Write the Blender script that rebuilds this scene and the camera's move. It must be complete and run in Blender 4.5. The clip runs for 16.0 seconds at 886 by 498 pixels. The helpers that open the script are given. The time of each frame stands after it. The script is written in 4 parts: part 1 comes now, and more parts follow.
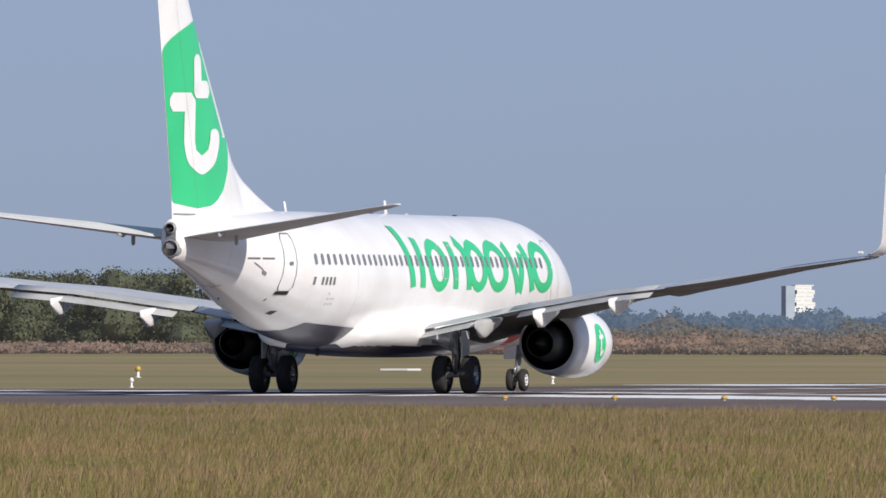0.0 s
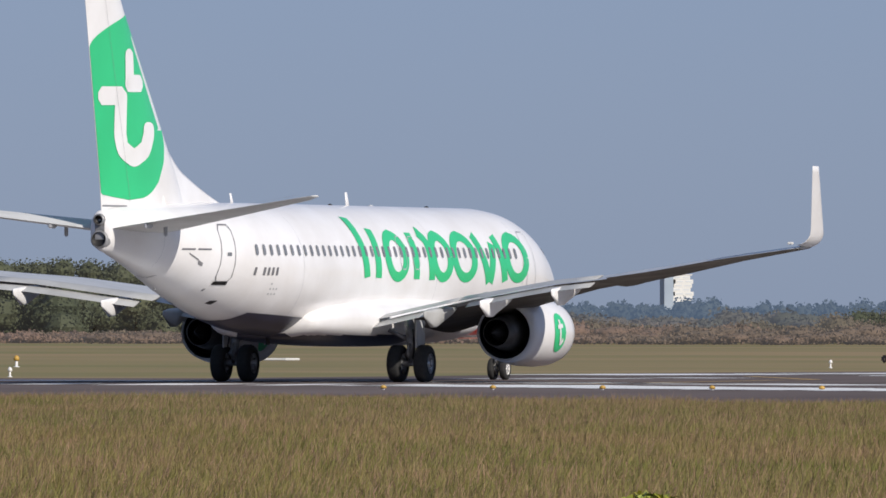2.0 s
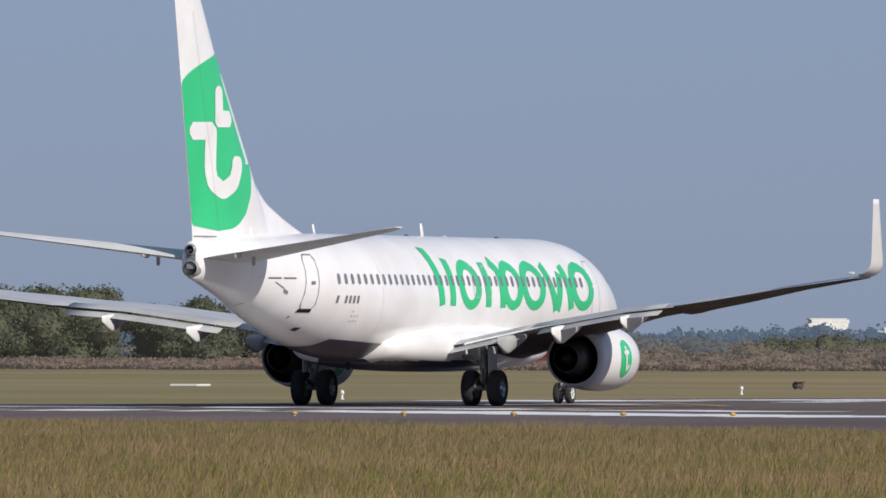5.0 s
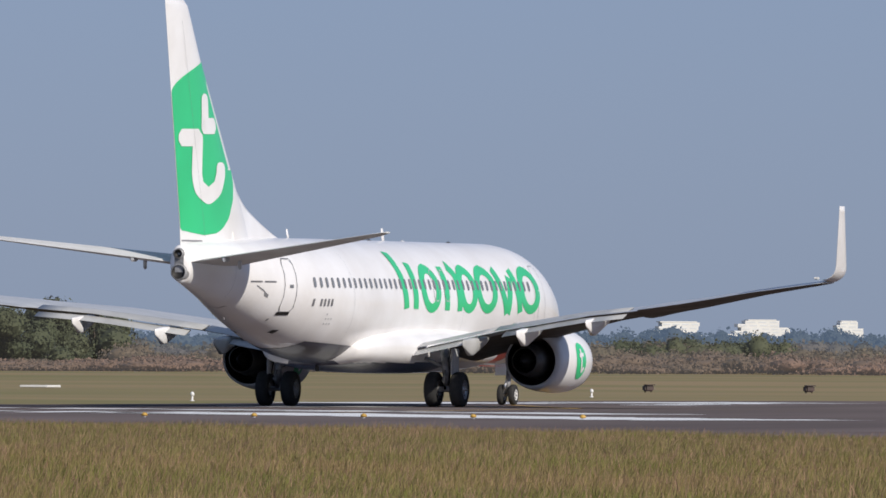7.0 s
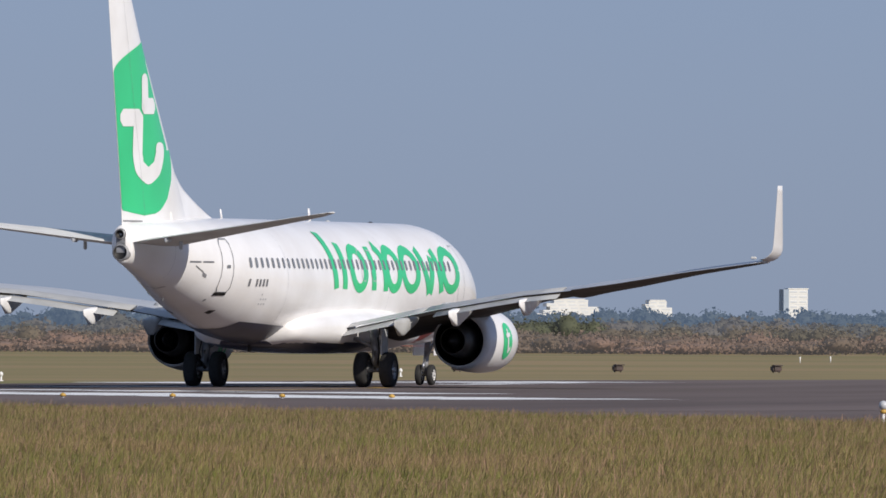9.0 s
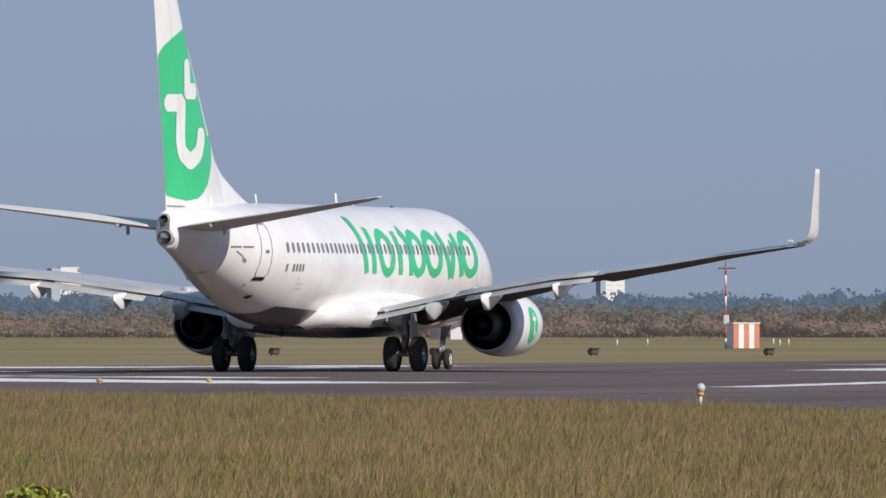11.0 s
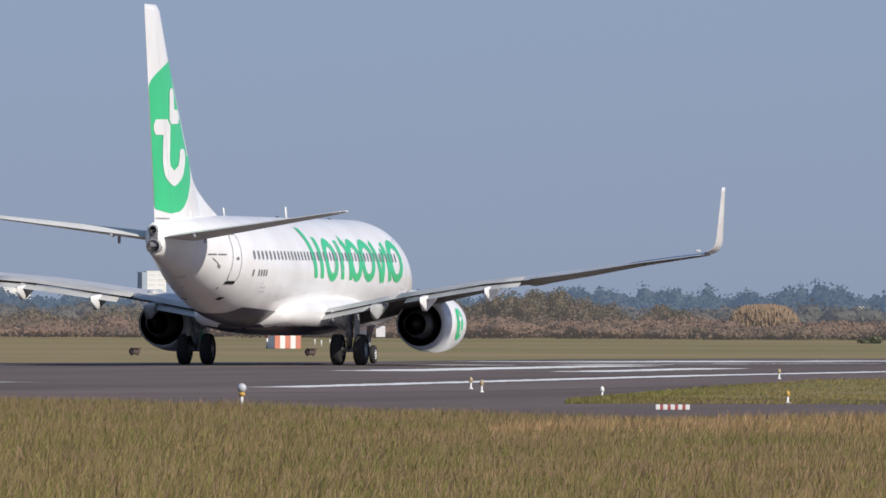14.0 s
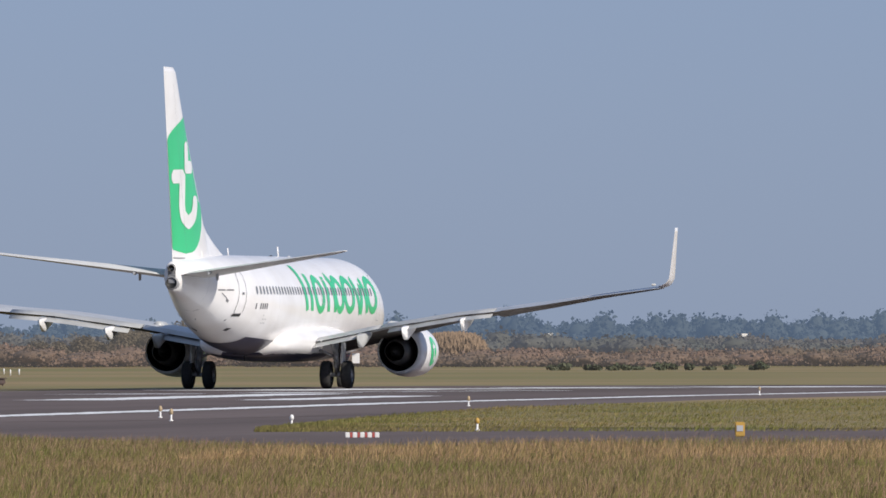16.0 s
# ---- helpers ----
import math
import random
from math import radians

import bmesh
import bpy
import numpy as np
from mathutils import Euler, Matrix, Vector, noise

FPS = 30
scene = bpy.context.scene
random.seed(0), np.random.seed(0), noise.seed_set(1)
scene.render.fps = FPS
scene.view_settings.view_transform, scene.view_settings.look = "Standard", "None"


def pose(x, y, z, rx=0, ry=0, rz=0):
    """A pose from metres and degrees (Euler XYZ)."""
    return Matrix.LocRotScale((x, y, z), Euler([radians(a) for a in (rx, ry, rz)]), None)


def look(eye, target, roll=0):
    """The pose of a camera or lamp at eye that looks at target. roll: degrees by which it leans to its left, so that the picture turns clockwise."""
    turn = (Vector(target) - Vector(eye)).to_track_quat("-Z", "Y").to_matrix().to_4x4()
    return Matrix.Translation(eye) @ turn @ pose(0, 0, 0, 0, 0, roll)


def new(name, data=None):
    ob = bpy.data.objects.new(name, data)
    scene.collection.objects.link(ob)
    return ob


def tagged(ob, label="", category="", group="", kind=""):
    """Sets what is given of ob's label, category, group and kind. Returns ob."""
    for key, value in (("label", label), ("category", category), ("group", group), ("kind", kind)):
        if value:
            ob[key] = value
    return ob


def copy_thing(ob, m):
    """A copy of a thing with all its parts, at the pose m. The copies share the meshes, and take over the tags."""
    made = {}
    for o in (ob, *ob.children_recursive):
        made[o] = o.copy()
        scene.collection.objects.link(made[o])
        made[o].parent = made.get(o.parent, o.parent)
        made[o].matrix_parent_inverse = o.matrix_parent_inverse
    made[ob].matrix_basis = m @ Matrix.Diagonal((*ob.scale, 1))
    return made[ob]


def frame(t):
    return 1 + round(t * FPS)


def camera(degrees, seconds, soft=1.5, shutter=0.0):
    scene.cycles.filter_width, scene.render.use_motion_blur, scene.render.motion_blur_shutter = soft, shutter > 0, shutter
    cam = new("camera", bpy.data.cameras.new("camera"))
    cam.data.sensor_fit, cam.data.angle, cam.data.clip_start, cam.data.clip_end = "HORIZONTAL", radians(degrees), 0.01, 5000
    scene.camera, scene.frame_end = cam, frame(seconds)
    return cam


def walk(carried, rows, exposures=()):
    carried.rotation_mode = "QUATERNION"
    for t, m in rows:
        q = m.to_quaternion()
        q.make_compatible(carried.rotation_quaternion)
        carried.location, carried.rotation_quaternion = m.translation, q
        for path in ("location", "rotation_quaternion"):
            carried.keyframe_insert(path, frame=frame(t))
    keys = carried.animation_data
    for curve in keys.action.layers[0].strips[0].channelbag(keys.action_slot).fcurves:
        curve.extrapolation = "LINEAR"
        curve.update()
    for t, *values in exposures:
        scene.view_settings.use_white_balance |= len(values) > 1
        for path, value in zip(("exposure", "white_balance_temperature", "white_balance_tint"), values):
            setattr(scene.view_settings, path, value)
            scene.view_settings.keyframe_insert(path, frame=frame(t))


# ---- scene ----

# ---- camera: a long lens on a tripod that pans after the aircraft ----
EYE = 2.0
cam = camera(4.081, 16.0, soft=1.6)
PAN = [  # seconds, turn to the left of the runway's direction, tilt, lean
    (0, 18.0061, 0.3601, 0.082), (0.5, 17.9687, 0.4063, 0.006), (1, 17.9028, 0.4815, 0.062), (1.5, 17.6191, 0.4301, 0.075),
    (2, 17.4462, 0.3125, 0.079), (2.5, 17.4216, 0.3846, 0.100), (3, 17.5450, 0.4650, 0.042), (3.5, 17.5129, 0.4907, 0.087),
    (4, 17.3201, 0.4737, 0.101), (6.5, 16.6619, 0.4348, 0.333), (7, 16.3486, 0.4453, 0.306), (7.5, 15.9810, 0.3677, 0.109),
    (8, 16.1205, 0.2287, 0.379), (8.5, 15.9264, 0.4069, -0.044), (9, 15.4668, 0.3550, 0.220), (11.5, 14.4552, 0.2758, 0.000),
    (12, 14.2203, 0.2700, 0.094), (12.5, 13.7314, 0.3138, 0.173), (13, 13.2920, 0.2824, 0.197), (13.5, 12.8816, 0.2821, 0.206),
    (14, 12.5107, 0.2862, 0.212), (14.5, 12.1084, 0.2230, 0.172), (15, 11.7156, 0.2348, 0.196), (15.5, 11.4317, 0.3934, 0.123),
    (16, 11.0770, 0.4177, -0.069)]
walk(cam, [(t, pose(0, 0, EYE, 90 + tilt, 0, turn) @ pose(0, 0, 0, 0, 0, lean)) for t, turn, tilt, lean in PAN],
     exposures=[(0, 0.10), (1, -0.02), (3, -0.10), (8.5, -0.08), (12, 0.0), (16, 0.03)])
RUN = [  # seconds, x, y and heading of the aircraft (main gear on the ground)
    (0, -116.68, 351.44, 0.71), (0.5, -116.62, 352.93, -0.82), (1, -116.55, 354.56, -1.84), (1.5, -116.46, 356.29, -2.43),
    (2, -116.36, 358.13, -2.82), (2.5, -116.27, 360.15, -3.16), (3, -116.23, 362.34, -3.40), (3.5, -116.18, 364.83, -3.45),
    (4, -116.17, 367.41, -3.47), (6.5, -116.00, 383.15, -1.74), (7, -115.34, 384.01, -1.46), (7.5, -114.50, 384.68, -1.18),
    (8, -113.55, 384.88, -1.00), (8.5, -112.48, 384.79, -0.77), (9, -111.42, 384.34, -0.61), (11.5, -104.04, 388.59, 0.02),
    (12, -103.82, 396.93, 0.02), (12.5, -103.80, 406.00, -0.11), (13, -103.79, 416.19, -0.14), (13.5, -103.80, 427.27, -0.07),
    (14, -103.78, 439.24, 0.03), (14.5, -103.82, 451.74, 0.09), (15, -103.79, 464.92, 0.11), (15.5, -103.79, 478.46, 0.03),
    (16, -103.64, 492.45, -0.01)]

# ---- light: afternoon sun from the aircraft's starboard side, hazy blue sky ----
SUN_EL, SUN_AZ = 30.0, 123.0          # azimuth clockwise from the runway's direction
world = bpy.data.worlds.new("world")
scene.world = world
world.use_nodes = True
wn = world.node_tree.nodes
sky = wn.new("ShaderNodeTexSky")
sky.sky_type, sky.sun_disc = "NISHITA", False
sky.sun_elevation, sky.sun_rotation = radians(SUN_EL), radians(SUN_AZ)
sky.air_density, sky.dust_density, sky.ozone_density, sky.altitude = 1.0, 0.3, 3.0, 0
tint = wn.new("ShaderNodeMix")
tint.data_type, tint.blend_type = "RGBA", "MULTIPLY"
tint.inputs[0].default_value = 1.0
tint.inputs[7].default_value = (0.62, 0.70, 1.22, 1)
world.node_tree.links.new(sky.outputs[0], tint.inputs[6])
even = wn.new("ShaderNodeMix")
even.data_type = "RGBA"
even.inputs[0].default_value = 0.6
even.inputs[7].default_value = (3.06, 4.12, 5.90, 1)
world.node_tree.links.new(tint.outputs[2], even.inputs[6])
world.node_tree.links.new(even.outputs[2], wn["Background"].inputs[0])
wn["Background"].inputs[1].default_value = 0.078
sun = new("sun", bpy.data.lights.new("sun", "SUN"))
sun.data.energy, sun.data.angle, sun.data.color = 4.5, radians(0.6), (1.0, 0.93, 0.84)
_e, _a = radians(SUN_EL), radians(SUN_AZ)
sun.matrix_basis = look((0, 0, 60), (-math.sin(_a) * math.cos(_e), -math.cos(_a) * math.cos(_e), 60 - math.sin(_e)))


# ---- materials ----
def mat(name, colour, rough=0.5, metal=0.0, colour2=None, scale=4.0, bump=0.0, coat=0.0, detail=4.0, mix=(0.35, 0.65), stretch=(1, 1, 1), spread=0.0, fine=0.0):
    """A surface whose colour wanders between two colours at two scales, with fine relief."""
    m = bpy.data.materials.new(name)
    m.use_nodes = True
    nt = m.node_tree
    b = nt.nodes["Principled BSDF"]
    b.inputs["Roughness"].default_value, b.inputs["Metallic"].default_value = rough, metal
    b.inputs["Coat Weight"].default_value = coat
    b.inputs["Base Color"].default_value = (*colour, 1)
    if colour2:
        tc = nt.nodes.new("ShaderNodeTexCoord")
        mp = nt.nodes.new("ShaderNodeMapping")
        mp.inputs["Scale"].default_value = stretch
        nt.links.new(tc.outputs["Object"], mp.inputs[0])
        n1 = nt.nodes.new("ShaderNodeTexNoise")
        n1.inputs["Scale"].default_value, n1.inputs["Detail"].default_value = scale, detail
        nt.links.new(mp.outputs[0], n1.inputs["Vector"])
        r = nt.nodes.new("ShaderNodeValToRGB")
        r.color_ramp.elements[0].position, r.color_ramp.elements[1].position = mix
        r.color_ramp.elements[0].color, r.color_ramp.elements[1].color = (*colour, 1), (*colour2, 1)
        nt.links.new(n1.outputs["Fac"], r.inputs[0])
        out = r.outputs[0]
        if fine:
            n2 = nt.nodes.new("ShaderNodeTexNoise")
            n2.inputs["Scale"].default_value, n2.inputs["Detail"].default_value = scale * 9, 5
            nt.links.new(mp.outputs[0], n2.inputs["Vector"])
            g = nt.nodes.new("ShaderNodeMapRange")
            g.inputs["To Min"].default_value, g.inputs["To Max"].default_value = 1 - fine, 1 + fine
            nt.links.new(n2.outputs["Fac"], g.inputs[0])
            v = nt.nodes.new("ShaderNodeVectorMath")
            v.operation = "SCALE"
            nt.links.new(out, v.inputs[0])
            nt.links.new(g.outputs[0], v.inputs["Scale"])
            out = v.outputs[0]
        if spread:
            geo = nt.nodes.new("ShaderNodeNewGeometry")
            g = nt.nodes.new("ShaderNodeMapRange")
            g.inputs["To Min"].default_value, g.inputs["To Max"].default_value = 1 - spread, 1 + spread
            nt.links.new(geo.outputs["Random Per Island"], g.inputs[0])
            v = nt.nodes.new("ShaderNodeVectorMath")
            v.operation = "SCALE"
            nt.links.new(out, v.inputs[0])
            nt.links.new(g.outputs[0], v.inputs["Scale"])
            out = v.outputs[0]
        nt.links.new(out, b.inputs["Base Color"])
        if bump:
            bp = nt.nodes.new("ShaderNodeBump")
            bp.inputs["Strength"].default_value, bp.inputs["Distance"].default_value = bump, 0.02
            nt.links.new(n1.outputs["Fac"], bp.inputs["Height"])
            nt.links.new(bp.outputs[0], b.inputs["Normal"])
    return m


WHITE = mat("white_paint", (0.870, 0.86, 0.855), 0.3, 0, (0.749, 0.725, 0.70), 0.55, 0, 0.3, 6, (0.3, 0.75), fine=0.02)
# bare grey of the wing's underside, with its shade put into the colour
WINGGREY = mat("shaded_wing_metal", (0.19, 0.165, 0.145), 0.5, 0, (0.13, 0.115, 0.10), 0.6, 0, 0, 6, fine=0.1, stretch=(1, 3, 1))
TAILGREY = mat("pale_grey_paint", (0.70, 0.695, 0.68), 0.5, 0, (0.60, 0.595, 0.58), 0.7, 0, 0, 6, fine=0.06)
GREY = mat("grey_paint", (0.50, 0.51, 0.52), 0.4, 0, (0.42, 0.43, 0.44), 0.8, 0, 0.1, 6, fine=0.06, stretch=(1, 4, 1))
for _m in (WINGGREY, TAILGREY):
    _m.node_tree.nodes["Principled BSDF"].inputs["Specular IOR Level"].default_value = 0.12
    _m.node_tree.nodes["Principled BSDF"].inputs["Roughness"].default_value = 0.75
FLAP = mat("flap_paint", (0.46, 0.46, 0.45), 0.5, 0, (0.36, 0.36, 0.35), 1.2, 0, 0.1, 6, fine=0.08)
GREEN = mat("green_paint", (0.030, 0.56, 0.215), 0.3, 0, (0.028, 0.51, 0.195), 0.5, 0, 0.3)
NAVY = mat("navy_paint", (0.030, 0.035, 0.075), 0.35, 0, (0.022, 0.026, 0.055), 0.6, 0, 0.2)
RED = mat("red_paint", (0.46, 0.10, 0.08), 0.5, 0, (0.36, 0.08, 0.07), 1.0)
DARK = mat("dark_metal", (0.035, 0.033, 0.032), 0.55, 0.6, (0.02, 0.02, 0.02), 3.0)
STEEL = mat("bare_metal", (0.55, 0.55, 0.56), 0.35, 0.9, (0.42, 0.42, 0.43), 2.0)
NOZZLE = mat("nozzle_metal", (0.11, 0.105, 0.10), 0.5, 0.5, (0.07, 0.065, 0.06), 3.0)
SOOT = mat("sooty_metal", (0.018, 0.017, 0.016), 0.6, 0.3, (0.03, 0.028, 0.026), 4.0)
TYRE = mat("tyre_rubber", (0.018, 0.018, 0.018), 0.85, 0, (0.028, 0.027, 0.026), 8.0, 0.2)
STRUT = mat("gear_paint", (0.32, 0.32, 0.33), 0.45, 0.2, (0.18, 0.18, 0.18), 5.0)
PANE = mat("window_pane", (0.17, 0.18, 0.195), 0.25, 0, (0.22, 0.23, 0.245), 2.0)
LINE = mat("panel_line", (0.22, 0.22, 0.23), 0.5)
INK = mat("dark_lettering", (0.16, 0.16, 0.17), 0.5)
ASPHALT = mat("runway_asphalt", (0.113, 0.090, 0.083), 0.95, 0, (0.163, 0.130, 0.120), 0.12, 0.2, 0, 8, fine=0.15, stretch=(1.0, 0.12, 1))
PAINT = mat("worn_white_marking", (0.84, 0.84, 0.82), 0.8, 0, (0.68, 0.68, 0.67), 0.6, 0, 0, 6, (0.35, 0.75), fine=0.15)
ASPHALT.node_tree.nodes["Principled BSDF"].inputs["Specular IOR Level"].default_value = 0.12
YPAINT = mat("yellow_marking", (0.50, 0.30, 0.06), 0.6, 0, (0.36, 0.24, 0.08), 1.2)
GROUND = mat("mown_grass", (0.177, 0.155, 0.044), 0.9, 0, (0.278, 0.195, 0.085), 0.02, 0.3, 0, 8, fine=0.22)
BLADE = mat("tall_grass", (0.137, 0.148, 0.036), 0.7, 0, (0.245, 0.180, 0.082), 0.16, 0, 0, 6, (0.35, 0.68), spread=0.32)
BLADE.node_tree.nodes["Principled BSDF"].inputs["Specular IOR Level"].default_value = 0.2
DRYSTEM = mat("dry_grass_head", (0.289, 0.185, 0.115), 0.8, 0, (0.214, 0.125, 0.085), 0.3, spread=0.4)
LEAF = mat("bush_leaves", (0.059, 0.049, 0.025), 0.8, 0, (0.096, 0.066, 0.036), 0.05, spread=0.15)
LEAFG = mat("tree_leaves", (0.040, 0.052, 0.022), 0.8, 0, (0.066, 0.070, 0.032), 0.1, spread=0.18)
LEAFB = mat("heath_leaves", (0.161, 0.094, 0.064), 0.85, 0, (0.096, 0.066, 0.040), 0.03, spread=0.10)
REED = mat("dry_reeds", (0.22, 0.150, 0.092), 0.85, 0, (0.175, 0.120, 0.075), 0.3, spread=0.25)
BARK = mat("bark", (0.09, 0.07, 0.05), 0.9, 0, (0.06, 0.05, 0.04), 3.0)
CONC = mat("white_render", (0.75, 0.74, 0.70), 0.8, 0, (0.66, 0.65, 0.62), 0.08)
# shaded twin of the white render: blue-grey stands in for shade
SHADEC = mat("shaded_white_render", (0.34, 0.40, 0.47), 0.7, 0, (0.30, 0.36, 0.43), 0.2)
GLASS = mat("far_window", (0.60, 0.62, 0.64), 0.4)
ORANGE = mat("orange_panel", (0.60, 0.20, 0.12), 0.5, 0, (0.50, 0.18, 0.12), 1.5)
WPANEL = mat("white_panel", (0.78, 0.77, 0.74), 0.5, 0, (0.68, 0.67, 0.64), 1.5)
YELLOW = mat("yellow_plastic", (0.52, 0.31, 0.06), 0.5, 0, (0.44, 0.27, 0.06), 3.0)
BLACKB = mat("black_box", (0.045, 0.032, 0.028), 0.6, 0, (0.07, 0.04, 0.035), 3.0)


def haze(name, colour, colour2, haze_glow, strength):
    """Far woods whose leaves glow faintly, in place of kilometres of blue air."""
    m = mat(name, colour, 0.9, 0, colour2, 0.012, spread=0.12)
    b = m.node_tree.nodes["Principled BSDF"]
    b.inputs["Emission Color"].default_value = (*haze_glow, 1)
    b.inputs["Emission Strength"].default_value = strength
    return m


# distance haze is painted as emission in these two materials
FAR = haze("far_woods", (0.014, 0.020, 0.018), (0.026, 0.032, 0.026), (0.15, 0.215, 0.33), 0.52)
MID = haze("haze_glow_scrub", (0.042, 0.046, 0.030), (0.078, 0.066, 0.050), (0.20, 0.215, 0.265), 0.33)


for _m, _k in ((LEAF, 0.145), (LEAFB, 0.125), (REED, 0.09), (LEAFG, 0.045)):   # faint grey glow in the leaves, for a kilometre of hazy air
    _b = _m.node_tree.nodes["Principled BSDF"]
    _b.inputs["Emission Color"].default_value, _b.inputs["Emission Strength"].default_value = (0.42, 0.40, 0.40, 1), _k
TAN = mat("weathered_cap", (0.45, 0.34, 0.20), 0.6, 0, (0.36, 0.27, 0.17), 4.0)
DRY = mat("dry_grass", (0.364, 0.235, 0.115), 0.8, 0, (0.278, 0.19, 0.085), 0.4, spread=0.3)


# ---- mesh helpers ----
def mesh_of(name, verts, faces, material=None, smooth=False, mats=None, index=None):
    me = bpy.data.meshes.new(name)
    me.from_pydata([tuple(v) for v in verts], [], faces)
    for m in (mats or [material]):
        if m:
            me.materials.append(m)
    if index is not None:
        me.polygons.foreach_set("material_index", index)
    if smooth:
        me.polygons.foreach_set("use_smooth", [True] * len(me.polygons))
    me.update()
    return me


def part(name, me, parent, label="", m=None):
    ob = new(name, me)
    ob.parent = parent
    if m is not None:
        ob.matrix_basis = m
    if label:
        tagged(ob, label)
    return ob


def grid(rows, closed=True, caps=True, smooth=True, name="grid", material=None, mats=None, index=None):
    """A skin over rows of points, each row a ring (closed) or a strip."""
    n = len(rows[0])
    verts = [v for r in rows for v in r]
    faces, k = [], n if closed else n - 1
    for i in range(len(rows) - 1):
        for j in range(k):
            a, b = i * n + j, i * n + (j + 1) % n
            faces.append((a, b, b + n, a + n))
    if closed and caps:
        faces.append(tuple(range(n))[::-1])
        faces.append(tuple((len(rows) - 1) * n + j for j in range(n)))
    idx = None
    if index:
        idx = [index(sum((Vector(verts[q]) for q in f), Vector()) / len(f)) for f in faces]
    return mesh_of(name, verts, faces, material, smooth, mats, idx)


def box(name, size, material, centre=(0, 0, 0), bevel=0.0):
    bm = bmesh.new()
    bmesh.ops.create_cube(bm, size=1.0)
    bmesh.ops.scale(bm, vec=size, verts=bm.verts)
    if bevel:
        bmesh.ops.bevel(bm, geom=bm.edges[:], offset=bevel, segments=2, affect="EDGES")
    bmesh.ops.translate(bm, vec=centre, verts=bm.verts)
    me = bpy.data.meshes.new(name)
    bm.to_mesh(me)
    bm.free()
    me.materials.append(material)
    return me


def tube(name, points, radii, material, n=12):
    """A rod along points with a radius at each."""
    pts = [Vector(p) for p in points]
    rows = []
    for i, p in enumerate(pts):
        d = (pts[min(i + 1, len(pts) - 1)] - pts[max(i - 1, 0)]).normalized()
        u = d.orthogonal().normalized()
        w = d.cross(u)
        r = radii[i] if isinstance(radii, (list, tuple)) else radii
        rows.append([p + r * (math.cos(a) * u + math.sin(a) * w) for a in [2 * math.pi * k / n for k in range(n)]])
    return grid(rows, name=name, material=material)


def lathe(name, profile, material, n=36, axis="y", centre=(0, 0, 0), caps=False, mats=None, index=None):
    """Turns (along, radius) pairs round an axis through centre."""
    rows = []
    for s, r in profile:
        row = []
        for k in range(n):
            a = 2 * math.pi * k / n
            c, d = r * math.cos(a), r * math.sin(a)
            v = (c, s, d) if axis == "y" else (s, c, d) if axis == "x" else (c, d, s)
            row.append((v[0] + centre[0], v[1] + centre[1], v[2] + centre[2]))
        rows.append(row)
    return grid(rows, caps=caps, name=name, material=material, mats=mats, index=index)


# ---- ground, runway and its markings ----
def sheet(name, points, z, material, label="", category="", kind="structure"):
    ob = new(name, mesh_of(name, [(x, y, z) for x, y in points], [tuple(range(len(points)))], material))
    return tagged(ob, label, category, kind=kind)


def polar(az, r, z=0.0):
    return (-r * math.sin(radians(az)), r * math.cos(radians(az)), z)


sheet("ground", [(-6000, -3000), (6000, -3000), (6000, 6500), (-6000, 6500)], 0, GROUND, "flat airfield grass, mown, yellow-green and dry in patches", "grass")
FAR_EDGE = [(22, 396), (20.5, 396), (18.5, 400), (17.5, 416), (16.5, 440), (15.5, 455), (14.6, 462), (13.7, 470), (12.95, 486), (12.6, 496), (12.2, 509), (11.9, 520), (11, 534), (9, 542), (7, 548), (4, 556)]
sheet("runway", [(-104, -400), (-88, 240), (-66, 300), (-62, 420), (-20, 556)] + [polar(az, r)[:2] for az, r in FAR_EDGE[::-1]] + [(-170, 330), (-176, -400)], 0.02, ASPHALT, "dark grey asphalt runway with worn white markings", "runway")

sheet("taxiway", [(-100, 200), (-100, 330), (-64, 330), (-60, 288), (-58.9, 284.5), (-56, 279), (-48, 273), (60, 264), (60, 230), (-38, 210)], 0.014, ASPHALT, "dark asphalt taxiway that joins the runway", "taxiway")
grass_island = sheet("grass_island", [(-58.9, 284.5), (-60.5, 292), (-67.5, 360), (-69.5, 400), (-67.5, 440), (-62, 500), (-50, 600), (60, 600), (60, 264), (-48, 273), (-56, 279)], 0.03, GROUND, "mown grass between the taxiway and the runway", "grass")


def marking(points, width, material, gap=0.0):
    """A painted band along points, its edges worn and uneven."""
    verts, faces = [], []
    for (x0, y0), (x1, y1) in zip(points, points[1:]):
        n = max(2, int(math.hypot(x1 - x0, y1 - y0) / 1.5))
        d = Vector((x1 - x0, y1 - y0)).normalized()
        q = Vector((-d.y, d.x))
        for i in range(n):
            if gap and random.random() < gap:
                continue
            k = len(verts)
            for u in (i / n, (i + 0.98) / n):
                p = Vector((x0 + (x1 - x0) * u, y0 + (y1 - y0) * u))
                w = width * (0.36 + 0.24 * random.random())
                verts += [(*(p - w * q), 0.028), (*(p + w * q), 0.028)]
            faces.append((k, k + 1, k + 3, k + 2))
    return mesh_of("marking", verts, faces, material)


